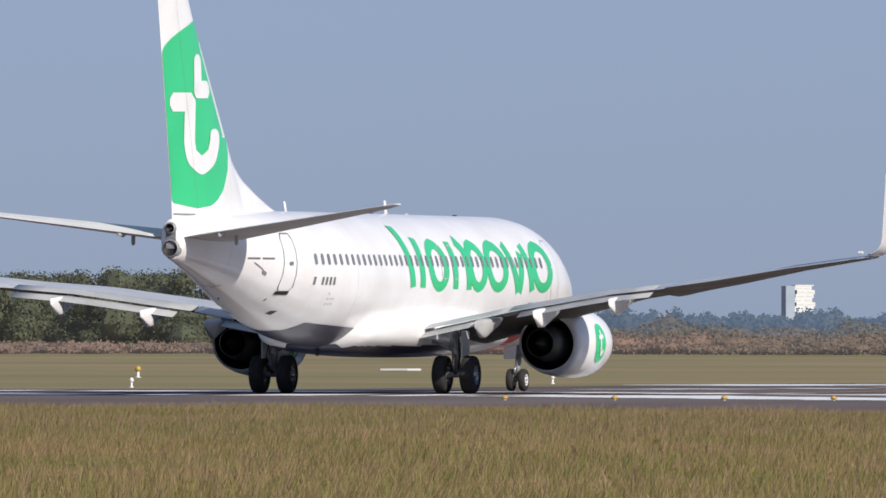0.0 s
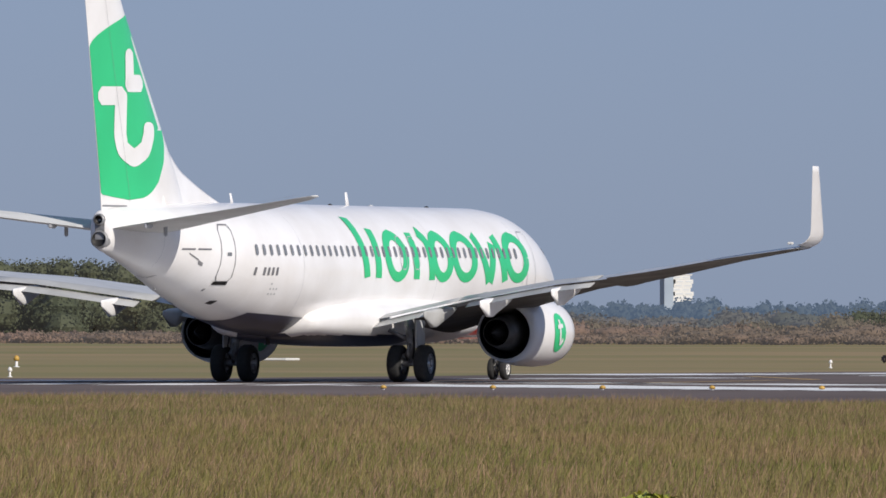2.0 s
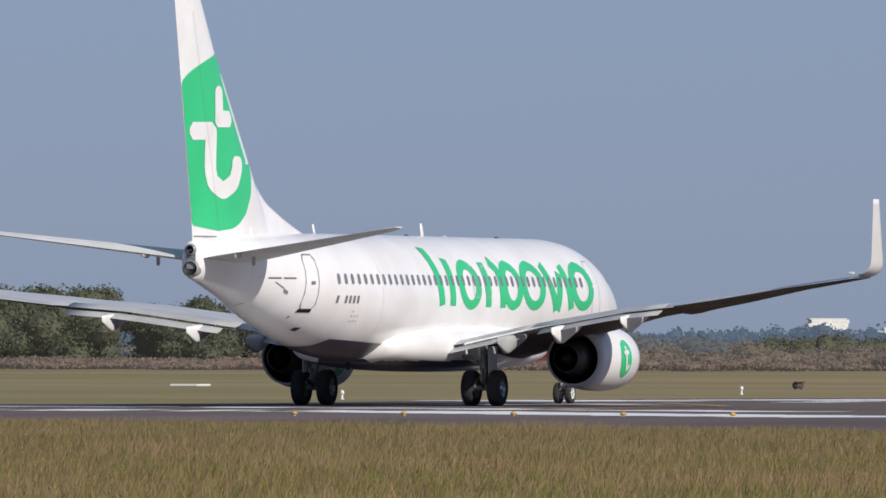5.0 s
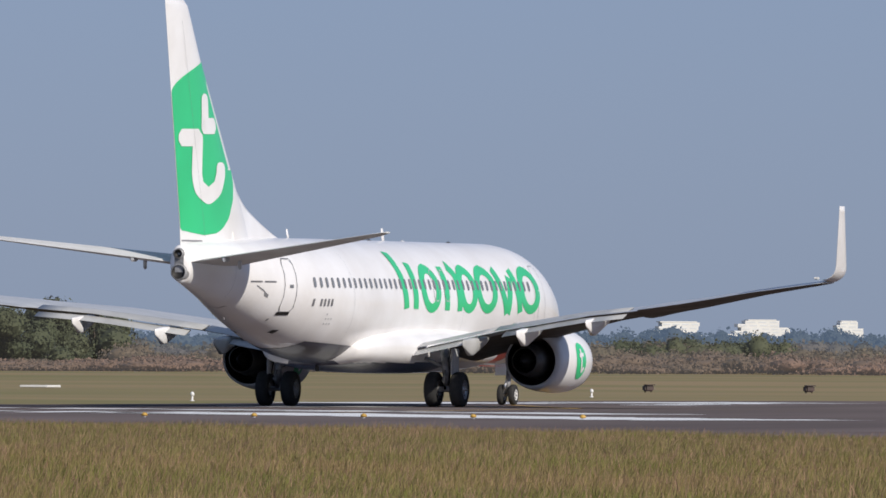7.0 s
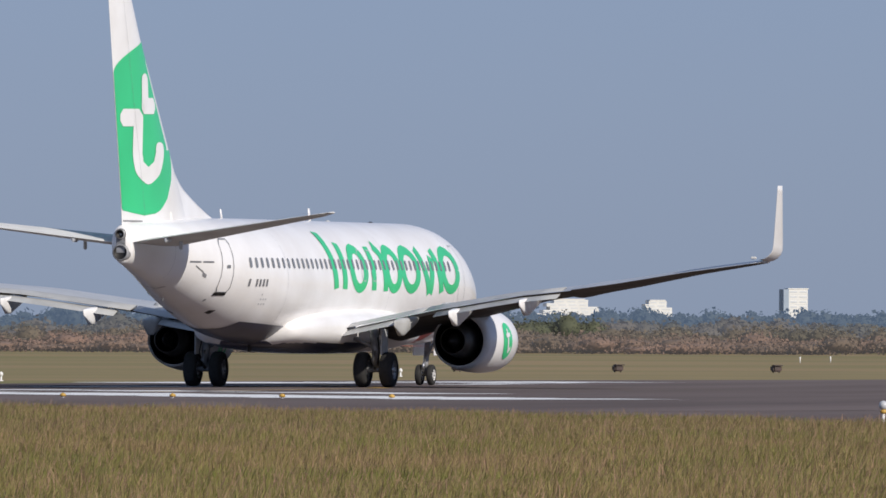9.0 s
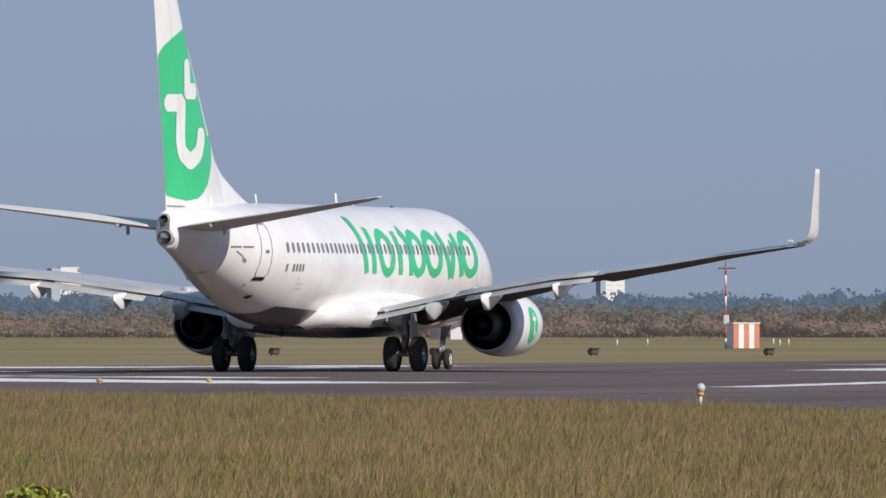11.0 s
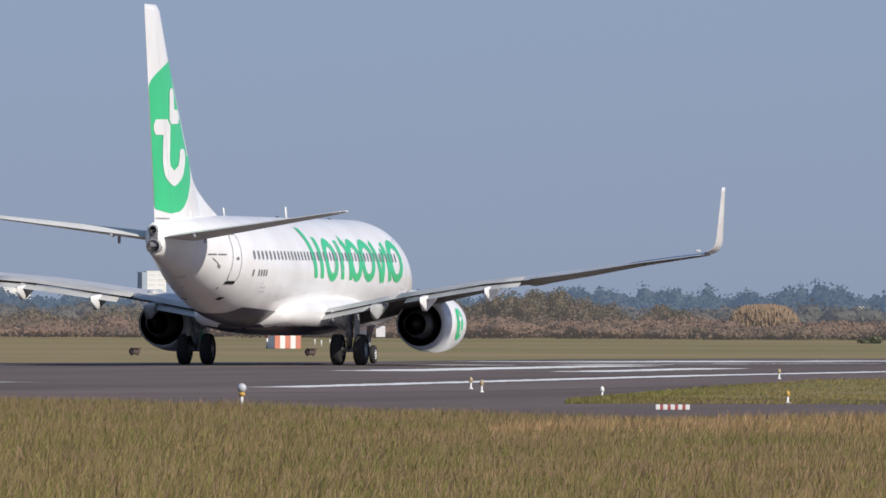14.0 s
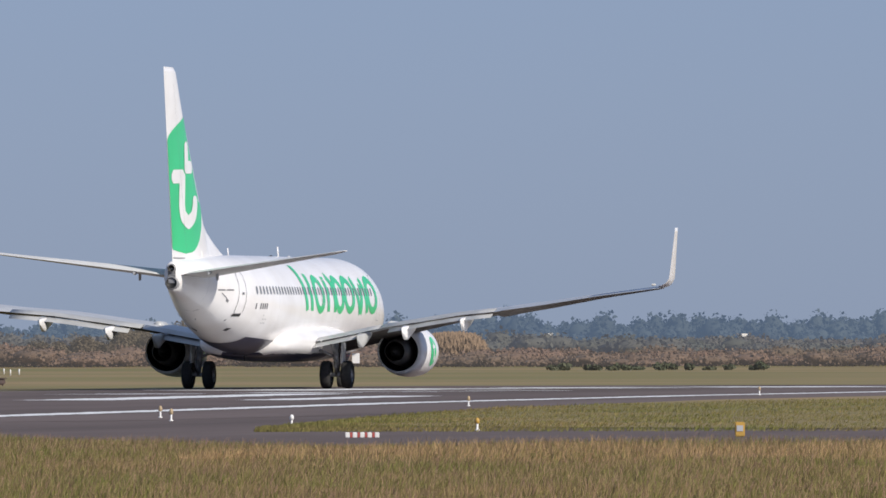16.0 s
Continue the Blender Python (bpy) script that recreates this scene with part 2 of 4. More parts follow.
RUNWAY = bpy.data.objects["runway"]
for pts, w, m, gap, lab in [
        ([(-73.4, 311), (-76, 380), (-75.5, 430), (-73, 470), (-70, 530)], 1.5, PAINT, 0, "worn white side line of the runway"),
        ([(-90.6, 398), (-92.2, 447)], 3.0, PAINT, 0, "worn white touchdown bar"), ([(-84.0, 399), (-85.1, 429)], 2.2, PAINT, 0, "worn white touchdown bar"),
        # far pale bands: sheen on the asphalt painted along with the faded marking
        ([polar(12.1, 486)[:2], polar(10, 514)[:2], polar(7.5, 524)[:2]], 8.0, PAINT, 0.35, "pale runway band, faded marking with painted sheen"), ([polar(12.7, 452)[:2], polar(10.6, 484)[:2]], 4.0, PAINT, 0.5, "pale runway band, faded marking with painted sheen"),
        ([polar(20.5, 366)[:2], polar(17.5, 360)[:2], polar(16.2, 346)[:2], polar(14.9, 336)[:2]], 8.0, PAINT, 0.12, "worn white runway stripe"),
        ([polar(20.5, 386)[:2], polar(17.5, 378)[:2], polar(15.4, 362)[:2]], 5.0, PAINT, 0.35, "worn white runway stripe"),
        ([polar(17.2, 396)[:2], polar(15.9, 408)[:2]], 4.0, PAINT, 0.3, "worn white runway stripe"), ([polar(16.9, 424)[:2], polar(15.6, 436)[:2], polar(14.7, 444)[:2]], 7.0, PAINT, 0.15, "worn white runway stripe"),
        ([(-111.5, 405), (-112.6, 424)], 2.4, PAINT, 0.2, "worn white runway stripe"),
        ([(-115, 400), (-107, 380), (-106, 350)], 0.5, YPAINT, 0.05, "faded yellow guide line")]:
    part("marking", marking(pts, w, m, gap), RUNWAY, lab)


# ---- leaves, bushes, trees, far woods ----
def lumps(centres, radii, nu=12, nv=6, k=0.86):
    """Uneven solid lumps that fill a crown, as loose quads."""
    C, R = np.array(centres, float), np.array(radii, float)
    th, ph = np.linspace(0, 2 * np.pi, nu + 1), np.linspace(-np.pi / 2, np.pi / 2, nv + 1)
    T, P = np.meshgrid(th, ph, indexing="ij")
    d = np.stack([np.cos(T) * np.cos(P), np.sin(T) * np.cos(P), np.sin(P)], -1)
    out = []
    for c, r in zip(C, R):
        bump = 1 + 0.13 * np.sin(3 * T + c[0]) * np.cos(4 * P + c[1]) + 0.08 * np.sin(5 * T + 2 * P + c[1])
        bump[-1] = bump[0]
        p = c + d * r * (k * bump)[..., None]
        out.append(np.stack([p[:-1, :-1], p[1:, :-1], p[1:, 1:], p[:-1, 1:]], 2).reshape(-1, 3))
    v = np.concatenate(out)
    v[:, 2] = np.maximum(v[:, 2], 0.0)
    return v


def leaf_cloud(centres, radii, count, size, rng, reach=(0.55, 1.10), ruffle=0.40):
    """count small leaf clumps per lump, near the skins of lumps; verts and faces."""
    C, R = np.array(centres, float), np.array(radii, float)
    n = count * len(C)
    c, r = np.repeat(C, count, 0), np.repeat(R, count, 0)
    d = rng.normal(size=(n, 3))
    d /= np.linalg.norm(d, axis=1)[:, None]
    p = c + d * r * (reach[0] + (reach[1] - reach[0]) * rng.random((n, 1)))
    nn = d + ruffle * rng.normal(size=(n, 3))
    nn /= np.linalg.norm(nn, axis=1)[:, None]
    u = np.cross(nn, rng.normal(size=(n, 3)))
    u /= np.linalg.norm(u, axis=1)[:, None]
    w = np.cross(nn, u)
    s = size * (0.5 + rng.random((n, 1)))
    v = np.stack([p - u * s - w * s * 0.3, p + u * s * 0.2 - w * s * 0.8, p + u * s + w * s * 0.3, p - u * s * 0.2 + w * s * 0.8], 1).reshape(-1, 3)
    v[:, 2] = np.maximum(v[:, 2], 0.0)
    return v


def quads(name, v, material, rounded=0):
    """Loose quads; the first `rounded` vertices are welded and shaded smooth."""
    n = len(v) // 4
    me = bpy.data.meshes.new(name)
    at = np.arange(n * 4, dtype=np.int32)
    if rounded:
        key = np.round(v[:rounded] * 100).astype(np.int64) @ np.array([1, 1 << 21, 1 << 42])
        _, first, back = np.unique(key, return_index=True, return_inverse=True)
        at = np.concatenate([back.ravel(), np.arange(n * 4 - rounded) + len(first)]).astype(np.int32)
        v = np.concatenate([v[:rounded][first], v[rounded:]])
    me.vertices.add(len(v))
    me.vertices.foreach_set("co", np.asarray(v, dtype=np.float32).ravel())
    me.loops.add(n * 4)
    me.loops.foreach_set("vertex_index", at)
    me.polygons.add(n)
    me.polygons.foreach_set("loop_start", np.arange(0, n * 4, 4, dtype=np.int32))
    me.materials.append(material)
    me.polygons.foreach_set("use_smooth", np.arange(n) < rounded // 4)
    me.update()
    me.validate()
    return me


RNG = np.random.default_rng(7)


def belt(name, az0, az1, step, r0, r1, h0, h1, w, count, size, material, label, category, high=None):
    """A run of bushes between two bearings, as one uncountable mass."""
    cs, rs, az = [], [], az0
    while az < az1:
        r = r0 + (r1 - r0) * RNG.random()
        h = (h0 + (h1 - h0) * RNG.random() ** 1.5) * (high(az) if high else 1)
        x, y, _ = polar(az, r)
        for _ in range(3):
            q = RNG.normal(size=2) * w * 0.5
            hh = h * (0.6 + 0.4 * RNG.random())
            cs.append((x + q[0], y + q[1], hh * 0.5))
            rs.append((w * (0.5 + 0.4 * RNG.random()), w * 0.7, hh * 0.5))
        az += step * (0.6 + 0.8 * RNG.random())
    body = lumps(cs, rs, 9, 5, 0.62)
    v = np.concatenate([body, leaf_cloud(cs, rs, count, size, RNG, (0.55, 1.01), 0.8)])
    return tagged(new(name, quads(name, v, material, len(body))), label, category, kind="stuff")


def bush(az, r, wide, high, material, seed):
    """One rounded bush: many small twigs and leaves round an uneven core."""
    rng = np.random.default_rng(seed)
    cs, rs = [], []
    for _ in range(26):
        q = rng.uniform(-1, 1, size=2)
        h = high * (0.70 + 0.30 * rng.random()) * (1 - 0.62 * abs(q[0]) ** 2.2)
        z = h * (0.30 + 0.45 * rng.random())
        cs.append((q[0] * wide, q[1] * wide * 0.8, z))
        rs.append((wide * 0.34, wide * 0.34, min(h - z, z) * 1.02))
    body = lumps(cs, rs, 9, 5, 0.66)
    v = np.concatenate([body, leaf_cloud(cs, rs, 520, 0.095, rng, (0.55, 1.08), 0.7)])
    ob = tagged(new("bush", quads("bush", v, material, len(body))), "rounded olive-brown bush at the edge of the airfield", "bush", "bushes beyond the runway")
    ob.matrix_world = pose(*polar(az, r), 0, 0, az)
    return ob


def wave(az, seed=0.0):
    return 0.75 + 0.5 * noise.noise((az * 3.1, seed, 0)) + 0.35 * noise.noise((az * 11.0, seed, 3))


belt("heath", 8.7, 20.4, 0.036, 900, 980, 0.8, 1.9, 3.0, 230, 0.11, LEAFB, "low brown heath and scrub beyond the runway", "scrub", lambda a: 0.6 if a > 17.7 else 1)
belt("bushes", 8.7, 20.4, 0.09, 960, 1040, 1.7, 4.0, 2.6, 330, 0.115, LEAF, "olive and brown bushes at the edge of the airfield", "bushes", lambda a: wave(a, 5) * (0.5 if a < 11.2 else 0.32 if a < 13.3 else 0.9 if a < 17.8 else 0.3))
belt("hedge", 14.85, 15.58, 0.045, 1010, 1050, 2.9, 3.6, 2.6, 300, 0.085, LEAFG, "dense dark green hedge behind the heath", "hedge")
belt("hazy_scrub", 8.7, 20.4, 0.026, 1500, 1900, 2.6, 4.2, 4.0, 100, 0.26, MID, "grey-brown scrub far behind the airfield, haze put in as glow", "scrub", lambda a: wave(a, 2))
belt("far_woods", 8.7, 20.4, 0.016, 2900, 3300, 4.5, 10.0, 4.6, 85, 0.48, FAR, "distant woods on the horizon, blue haze put in as glow", "woods", lambda a: (0.8 * wave(a * 0.7, 9) + 0.35) * (1.05 if a < 12.2 else 0.84))
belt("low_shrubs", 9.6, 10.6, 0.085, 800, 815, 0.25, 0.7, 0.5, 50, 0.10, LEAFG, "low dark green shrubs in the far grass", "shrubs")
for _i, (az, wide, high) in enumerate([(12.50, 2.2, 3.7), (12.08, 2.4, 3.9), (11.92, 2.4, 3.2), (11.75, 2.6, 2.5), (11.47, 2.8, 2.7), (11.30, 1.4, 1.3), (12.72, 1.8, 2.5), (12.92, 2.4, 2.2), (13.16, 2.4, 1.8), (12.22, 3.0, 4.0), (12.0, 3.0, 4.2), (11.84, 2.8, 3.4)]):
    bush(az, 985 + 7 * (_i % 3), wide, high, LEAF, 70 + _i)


def reeds(az0, az1, r, high, count):
    """A dense rounded stand of upright dry stems."""
    rng = np.random.default_rng(31)
    k = rng.random(count)
    a = np.radians(az0 + (az1 - az0) * k)
    d = r + rng.normal(size=count) * 1.2
    x, y = -d * np.sin(a), d * np.cos(a)
    h = high * (1 - np.abs(2 * k - 1) ** 3.5) ** 0.5 * (0.62 + 0.42 * rng.random(count) ** 0.6) + 0.2
    z = h * (0.15 + 0.8 * rng.random(count))
    ln, w, b = 0.45, 0.025 + 0.025 * rng.random(count), rng.normal(size=count) * 0.10
    turn = rng.random(count) * 1.4
    u, o = w * np.cos(turn), w * np.sin(turn)
    rows = [(x - u, y - o, z - ln), (x + u, y + o, z - ln), (x + u + b, y + o, z), (x - u + b, y - o, z)]
    v = np.stack([np.stack(q, -1) for q in rows], 1).reshape(-1, 3)
    v[:, 2] = np.maximum(v[:, 2], 0)
    return tagged(new("reed_clump", quads("reed_clump", v, REED)), "tall tan clump of dry reeds", "reeds", kind="stuff")


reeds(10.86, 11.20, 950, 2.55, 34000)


def tree(height, spread, seed):
    rng = np.random.default_rng(seed)
    root = tagged(new("tree"), "dark green leafy tree at the edge of the airfield", "tree", "trees beyond the runway")
    part("trunk", tube("trunk", [(0, 0, 0), (0.05, 0, height * 0.3), (0.1, 0.1, height * 0.7)], [0.16, 0.12, 0.05], BARK, 8), root)
    cs, rs = [], []
    for _ in range(13):
        z = height * (0.08 + 0.76 * rng.random())
        k = spread * (1.1 - 0.6 * abs(z / height - 0.45))
        cs.append((*(rng.normal(size=2) * k * 0.42), z))
        rs.append(np.array((1, 1, 0.8)) * k * (0.28 + 0.25 * rng.random()))
        part("limb", tube("limb", [(0.05, 0, z * 0.6), cs[-1]], [0.05, 0.02], BARK, 5), root) if _ < 4 else None
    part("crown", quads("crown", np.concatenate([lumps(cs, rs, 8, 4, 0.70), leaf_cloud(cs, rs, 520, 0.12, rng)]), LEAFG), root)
    return root


TREES = [(tree(h, sp, i), h) for i, (h, sp) in enumerate([(7.6, 4.6), (6.2, 4.0), (6.9, 5.2), (5.3, 4.0)])]
spots = [(18.62, 1060, 0), (18.78, 1080, 2)] + [(18.86 + 0.115 * i + 0.04 * math.sin(i * 2.3), 1050 + 40 * math.sin(i * 1.7), (i * 7 + i // 3) % 4) for i in range(20)]
spots += [(18.3, 1060, 3), (17.95, 1075, 3), (18.1, 1065, 1)]
used = set()
for az, r, k in spots:
    m = Matrix.Translation(polar(az, r)) @ Matrix.Rotation(az * 40, 4, "Z")
    if k in used:
        copy_thing(TREES[k][0], m)
    else:
        TREES[k][0].matrix_basis = m
        used.add(k)


# ---- far buildings ----
def building(az0, az1, r, top, floors, label, steps=0, dark=0.0):
    """A far block with its floors of windows; steps terraces it like a ziggurat; dark: the share that is a flank with
    its shade painted in blue-grey.
    """
    w = r * radians(az0 - az1) * 0.95
    root = tagged(new("apartment_building"), label, "building", "far buildings")
    root.matrix_basis = Matrix.Translation(polar((az0 + az1) / 2, r)) @ Matrix.Rotation(radians((az0 + az1) / 2 + 12), 4, "Z")
    x0 = -w / 2 + w * dark
    if dark:
        part("flank", box("flank", (w * dark, 6, top), SHADEC, (-w / 2 + w * dark / 2, 0.4, top / 2)), root, "flank with its shade painted in as blue-grey")
    fh = top / floors
    for i in range(floors):
        k = 1 - steps * max(0, i - floors * 0.45) / (floors * 0.55)
        ww = (w / 2 - x0) * k
        cx = (x0 + w / 2) / 2 + (0.06 * w * math.sin(i * 2.1) if steps else 0)
        part("storey", box("storey", (ww, 5, fh * 0.98), CONC, (cx, 0, fh * (i + 0.5))), root)
        n = max(2, int(ww / 2.4))
        for j in range(n):
            part("window", WIN, root, m=Matrix.Translation((cx - ww / 2 + ww * (j + 0.5) / n, -2.52, fh * (i + 0.5))) @ Matrix.Diagonal((ww / n * 0.72, 1, fh * 0.28, 1)))
    part("roof", box("roof", ((w / 2 - x0) * (1 - steps) + 0.4, 5.2, 0.3), CONC, ((x0 + w / 2) / 2, 0, top + 0.14)), root)
    return root


WIN = box("window", (1, 0.1, 1), GLASS)
building(16.44, 16.30, 3400, 13.4, 12, "white tower block on the horizon, one flank painted in shade", 0.12, 0.32)
building(15.38, 15.16, 3400, 8.7, 8, "long low white apartment block on the horizon", 0.2)
building(15.05, 14.72, 3400, 9.3, 10, "white stepped apartment pyramid on the horizon", 0.6)
building(14.57, 14.40, 3400, 9.1, 10, "white stepped apartment pyramid on the horizon", 0.6)
building(13.91, 13.79, 3400, 12.4, 9, "square white block, one flank painted in shade", 0.0, 0.22)
building(18.40, 18.00, 3400, 9.7, 8, "pale apartment block in the haze", 0.3)
building(19.34, 19.22, 3400, 14.3, 10, "pale tower block behind the trees", 0.1)
building(10.61, 10.585, 2600, 3.0, 2, "small white house among the far woods", 0.0)
building(9.71, 9.69, 2600, 2.9, 2, "small white house among the far woods", 0.0)


# ---- small airfield things ----
def edge_light(az, r, h, top, label, w=0.10, z=0.02):
    root = tagged(new("edge_light"), label, "light", "runway edge lights")
    root.matrix_basis = Matrix.Translation(polar(az, r, z))
    part("stem", lathe("stem", [(0, w * 0.8), (0.02, w * 0.8), (0.03, w * 0.35), (h * 0.6, w * 0.35)], WPANEL, 12, "z"), root)
    part("lamp_head", lathe("lamp_head", [(h * 0.55, w * 0.45), (h * 0.6, w * 0.75), (h * 0.85, w * 0.7), (h, w * 0.35), (h + 0.01, 0.001)], top, 12, "z"), root)
    return root


for az, r in ((19.44, 405), (17.5, 435), (15.66, 485)):
    edge_light(az, r, 0.32, WPANEL, "small white runway edge light")
edge_light(19.41, 490, 0.45, YELLOW, "yellow and white marker post in the far grass", 0.16, 0)
for az, r in ((12.33, 304), (12.38, 317), (10.96, 370), (9.62, 442)):
    edge_light(az, r, 0.30, TAN, "small white and amber runway edge light beside the side line", 0.07)
edge_light(11.775, 284, 0.26, WPANEL, "thin white marker post on the grass corner", 0.07, 0.03)
edge_light(10.92, 270, 0.27, YELLOW, "small yellow taxiway edge light", 0.07, 0.03)
for i in range(6, 11):
    edge_light(20.75 - 0.505 * i, 338, 0.2, YELLOW, "low amber light in the grass edge", 0.12, -0.06)

ybox = tagged(new("marker_box"), "yellow marker box with a grey plate in the grass", "marker")
ybox.matrix_basis = Matrix.Translation(polar(9.71, 253)) @ Matrix.Rotation(radians(9.7), 4, "Z")
part("casing", box("casing", (0.2, 0.16, 0.30), YELLOW, (0, 0, 0.17), 0.015), ybox)
part("plate", box("plate", (0.13, 0.01, 0.12), GREY, (0, -0.087, 0.19)), ybox, "grey plate")
part("foot", box("foot", (0.1, 0.1, 0.05), DARK, (0, 0, 0.02)), ybox)

ball = tagged(new("marker_post"), "white post with a yellow collar and a metal ball on top", "marker")
ball.matrix_basis = Matrix.Translation(polar(13.435, 250))
part("pole", lathe("pole", [(0, 0.03), (0.28, 0.03)], WPANEL, 12, "z", caps=True), ball)
part("collar", lathe("collar", [(0.27, 0.03), (0.29, 0.07), (0.34, 0.07), (0.36, 0.03)], YELLOW, 14, "z"), ball, "yellow collar")
part("globe", lathe("globe", [(0.44 - 0.095 * math.cos(a), max(0.095 * math.sin(a), 0.001)) for a in [math.pi * k / 10 for k in range(11)]], GREY, 18, "z"), ball, "pale grey globe")

bar = tagged(new("closure_bar"), "low red and white striped bar on the taxiway", "barrier")
bar.matrix_basis = Matrix.Translation(polar(11.45, 252, 0.015)) @ Matrix.Rotation(radians(11), 4, "Z")
for i in range(9):
    wide = (0.095, 0.055)[i % 2]
    part("stripe", box("stripe", (wide - 0.002, 0.12, 0.11), (WPANEL, RED)[i % 2], (-0.3 + 0.075 * i, 0, 0.055), 0.01), bar)

for az in (15.40, 14.66, 13.93, 13.12):
    b = tagged(new("light_unit"), "dark box-shaped light unit on the far verge", "light unit", "dark boxes beyond the runway")
    b.matrix_basis = Matrix.Translation(polar(az, 545)) @ Matrix.Rotation(radians(az + 25), 4, "Z")
    part("housing", box("housing", (0.42, 0.4, 0.30), BLACKB, (0, 0, 0.19), 0.06), b)
    part("hood", box("hood", (0.44, 0.16, 0.05), BLACKB, (0, -0.2, 0.33), 0.01), b)
    for x in (-0.2, 0.2):
        part("leg", lathe("leg", [(0, 0.03), (0.08, 0.03)], DARK, 8, "z", (x * 0.7, 0, 0)), b)

hut = tagged(new("equipment_hut"), "orange and white striped equipment hut in the far grass", "hut")
hut.matrix_basis = Matrix.Translation(polar(13.24, 650)) @ Matrix.Rotation(radians(13.2 + 20), 4, "Z")
for i in range(5):
    part("panel", box("panel", (0.29, 0.06, 1.3), (ORANGE, WPANEL, ORANGE, WPANEL, ORANGE)[i], (-0.58 + 0.29 * i, -0.5, 0.66), 0.01), hut)
part("shelter", box("shelter", (1.42, 1.0, 1.28), WPANEL, (0, 0.04, 0.65), 0.02), hut)
part("roof", box("roof", (1.5, 1.15, 0.06), WPANEL, (0, 0, 1.33), 0.01), hut)

mast = tagged(new("antenna_mast"), "slim red and white banded lattice mast with cross arms", "mast")
mast.matrix_basis = Matrix.Translation(polar(13.32, 652))
for i in range(8):
    part("section", lathe("section", [(0.55 * i, 0.055), (0.55 * i + 0.55, 0.05)], (WPANEL, RED)[i % 2], 8, "z", caps=True), mast)
part("aerial", lathe("aerial", [(4.4, 0.02), (4.6, 0.012)], DARK, 6, "z", caps=True), mast)
part("cross_arm", box("cross_arm", (0.95, 0.05, 0.05), DARK, (0.05, 0, 4.2)), mast)
part("equipment_box", box("equipment_box", (0.25, 0.2, 0.5), WPANEL, (0.05, -0.1, 1.5), 0.02), mast)
for i, az in enumerate((13.82, 13.68, 13.1, 13.07, 13.03)):
    p = tagged(new("marker_stake"), "thin white stake in the far grass", "stake", "white stakes")
    p.matrix_basis = Matrix.Translation(polar(az, 700 + 12 * (i % 3)))
    part("stake", lathe("stake", [(0, 0.04), (0.32, 0.04), (0.36, 0.01)], WPANEL, 8, "z", caps=True), p)
slab = tagged(new("concrete_slab"), "pale concrete slab in the far grass", "slab")
slab.matrix_basis = Matrix.Translation(polar(18.2, 560))
part("slab_top", box("slab_top", (1.3, 2.0, 0.10), CONC, (0, 0, 0.08), 0.02), slab)


# ---- the aircraft: x to starboard, y forward from the main gear, z up from the ground ----
plane = tagged(new("airliner"), "white twin-engine jet airliner with a green tail on the runway", "airliner")


def lerp(x, table):
    for (a, u), (b, v) in zip(table, table[1:]):
        if x <= b:
            k = (x - a) / (b - a)
            return u + (v - u) * max(0.0, min(1.0, k))
    return table[-1][1]


TOP = [(-18.15, 5.02), (-17.6, 5.14), (-15, 5.25), (-11, 5.33), (-6, 5.36), (12.6, 5.36), (14.2, 5.24), (15.6, 4.90), (16.6, 4.45), (17.6, 3.85), (18.8, 3.30), (19.4, 2.92), (19.6, 2.62)]
BOT = [(-18.15, 3.90), (-17.5, 3.78), (-15, 3.24), (-12, 2.46), (-9.5, 1.90), (-7.5, 1.57), (-5.5, 1.40), (-3, 1.35), (14, 1.35), (16, 1.48), (17.6, 1.72), (18.8, 2.05), (19.4, 2.38), (19.6, 2.60)]
WID = [(-18.15, 0.29), (-17.5, 0.44), (-15, 0.88), (-12, 1.36), (-9.5, 1.67), (-7, 1.83), (-5, 1.88), (13.2, 1.88), (15, 1.76), (16.6, 1.48), (17.8, 1.12), (18.8, 0.70), (19.4, 0.32), (19.6, 0.02)]


def ease(y, table, d=0.45):
    return (lerp(y - d, table) + 2 * lerp(y, table) + lerp(y + d, table)) / 4 if -18 < y < 19.1 else lerp(y, table)


def hull(y, z):
    """Half width of the fuselage at y and height z."""
    t, b = ease(y, TOP), ease(y, BOT)
    c, h = (t + b) / 2, (t - b) / 2
    return ease(y, WID) * math.sqrt(max(0.0, 1 - ((z - c) / h) ** 2))


ys = [-18.15 + 37.75 * i / 150 for i in range(151)]
rows = []
for y in ys:
    t, b, w = ease(y, TOP), ease(y, BOT), ease(y, WID)
    rows.append([(w * math.cos(a), y, (t + b) / 2 + (t - b) / 2 * math.sin(a)) for a in [2 * math.pi * k / 72 for k in range(72)]])


part("fuselage", grid(rows, name="fuselage", material=WHITE), plane, "white fuselage, slightly dirty underneath")
rows = []
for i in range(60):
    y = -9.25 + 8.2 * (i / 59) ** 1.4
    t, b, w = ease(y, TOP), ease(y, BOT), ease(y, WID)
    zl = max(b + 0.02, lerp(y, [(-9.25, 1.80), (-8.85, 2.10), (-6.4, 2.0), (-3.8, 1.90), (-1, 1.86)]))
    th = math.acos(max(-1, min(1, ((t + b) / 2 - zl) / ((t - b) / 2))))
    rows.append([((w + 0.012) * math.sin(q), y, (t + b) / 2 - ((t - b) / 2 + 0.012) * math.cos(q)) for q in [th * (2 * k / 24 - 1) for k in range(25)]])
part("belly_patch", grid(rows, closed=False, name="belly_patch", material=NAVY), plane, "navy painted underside")

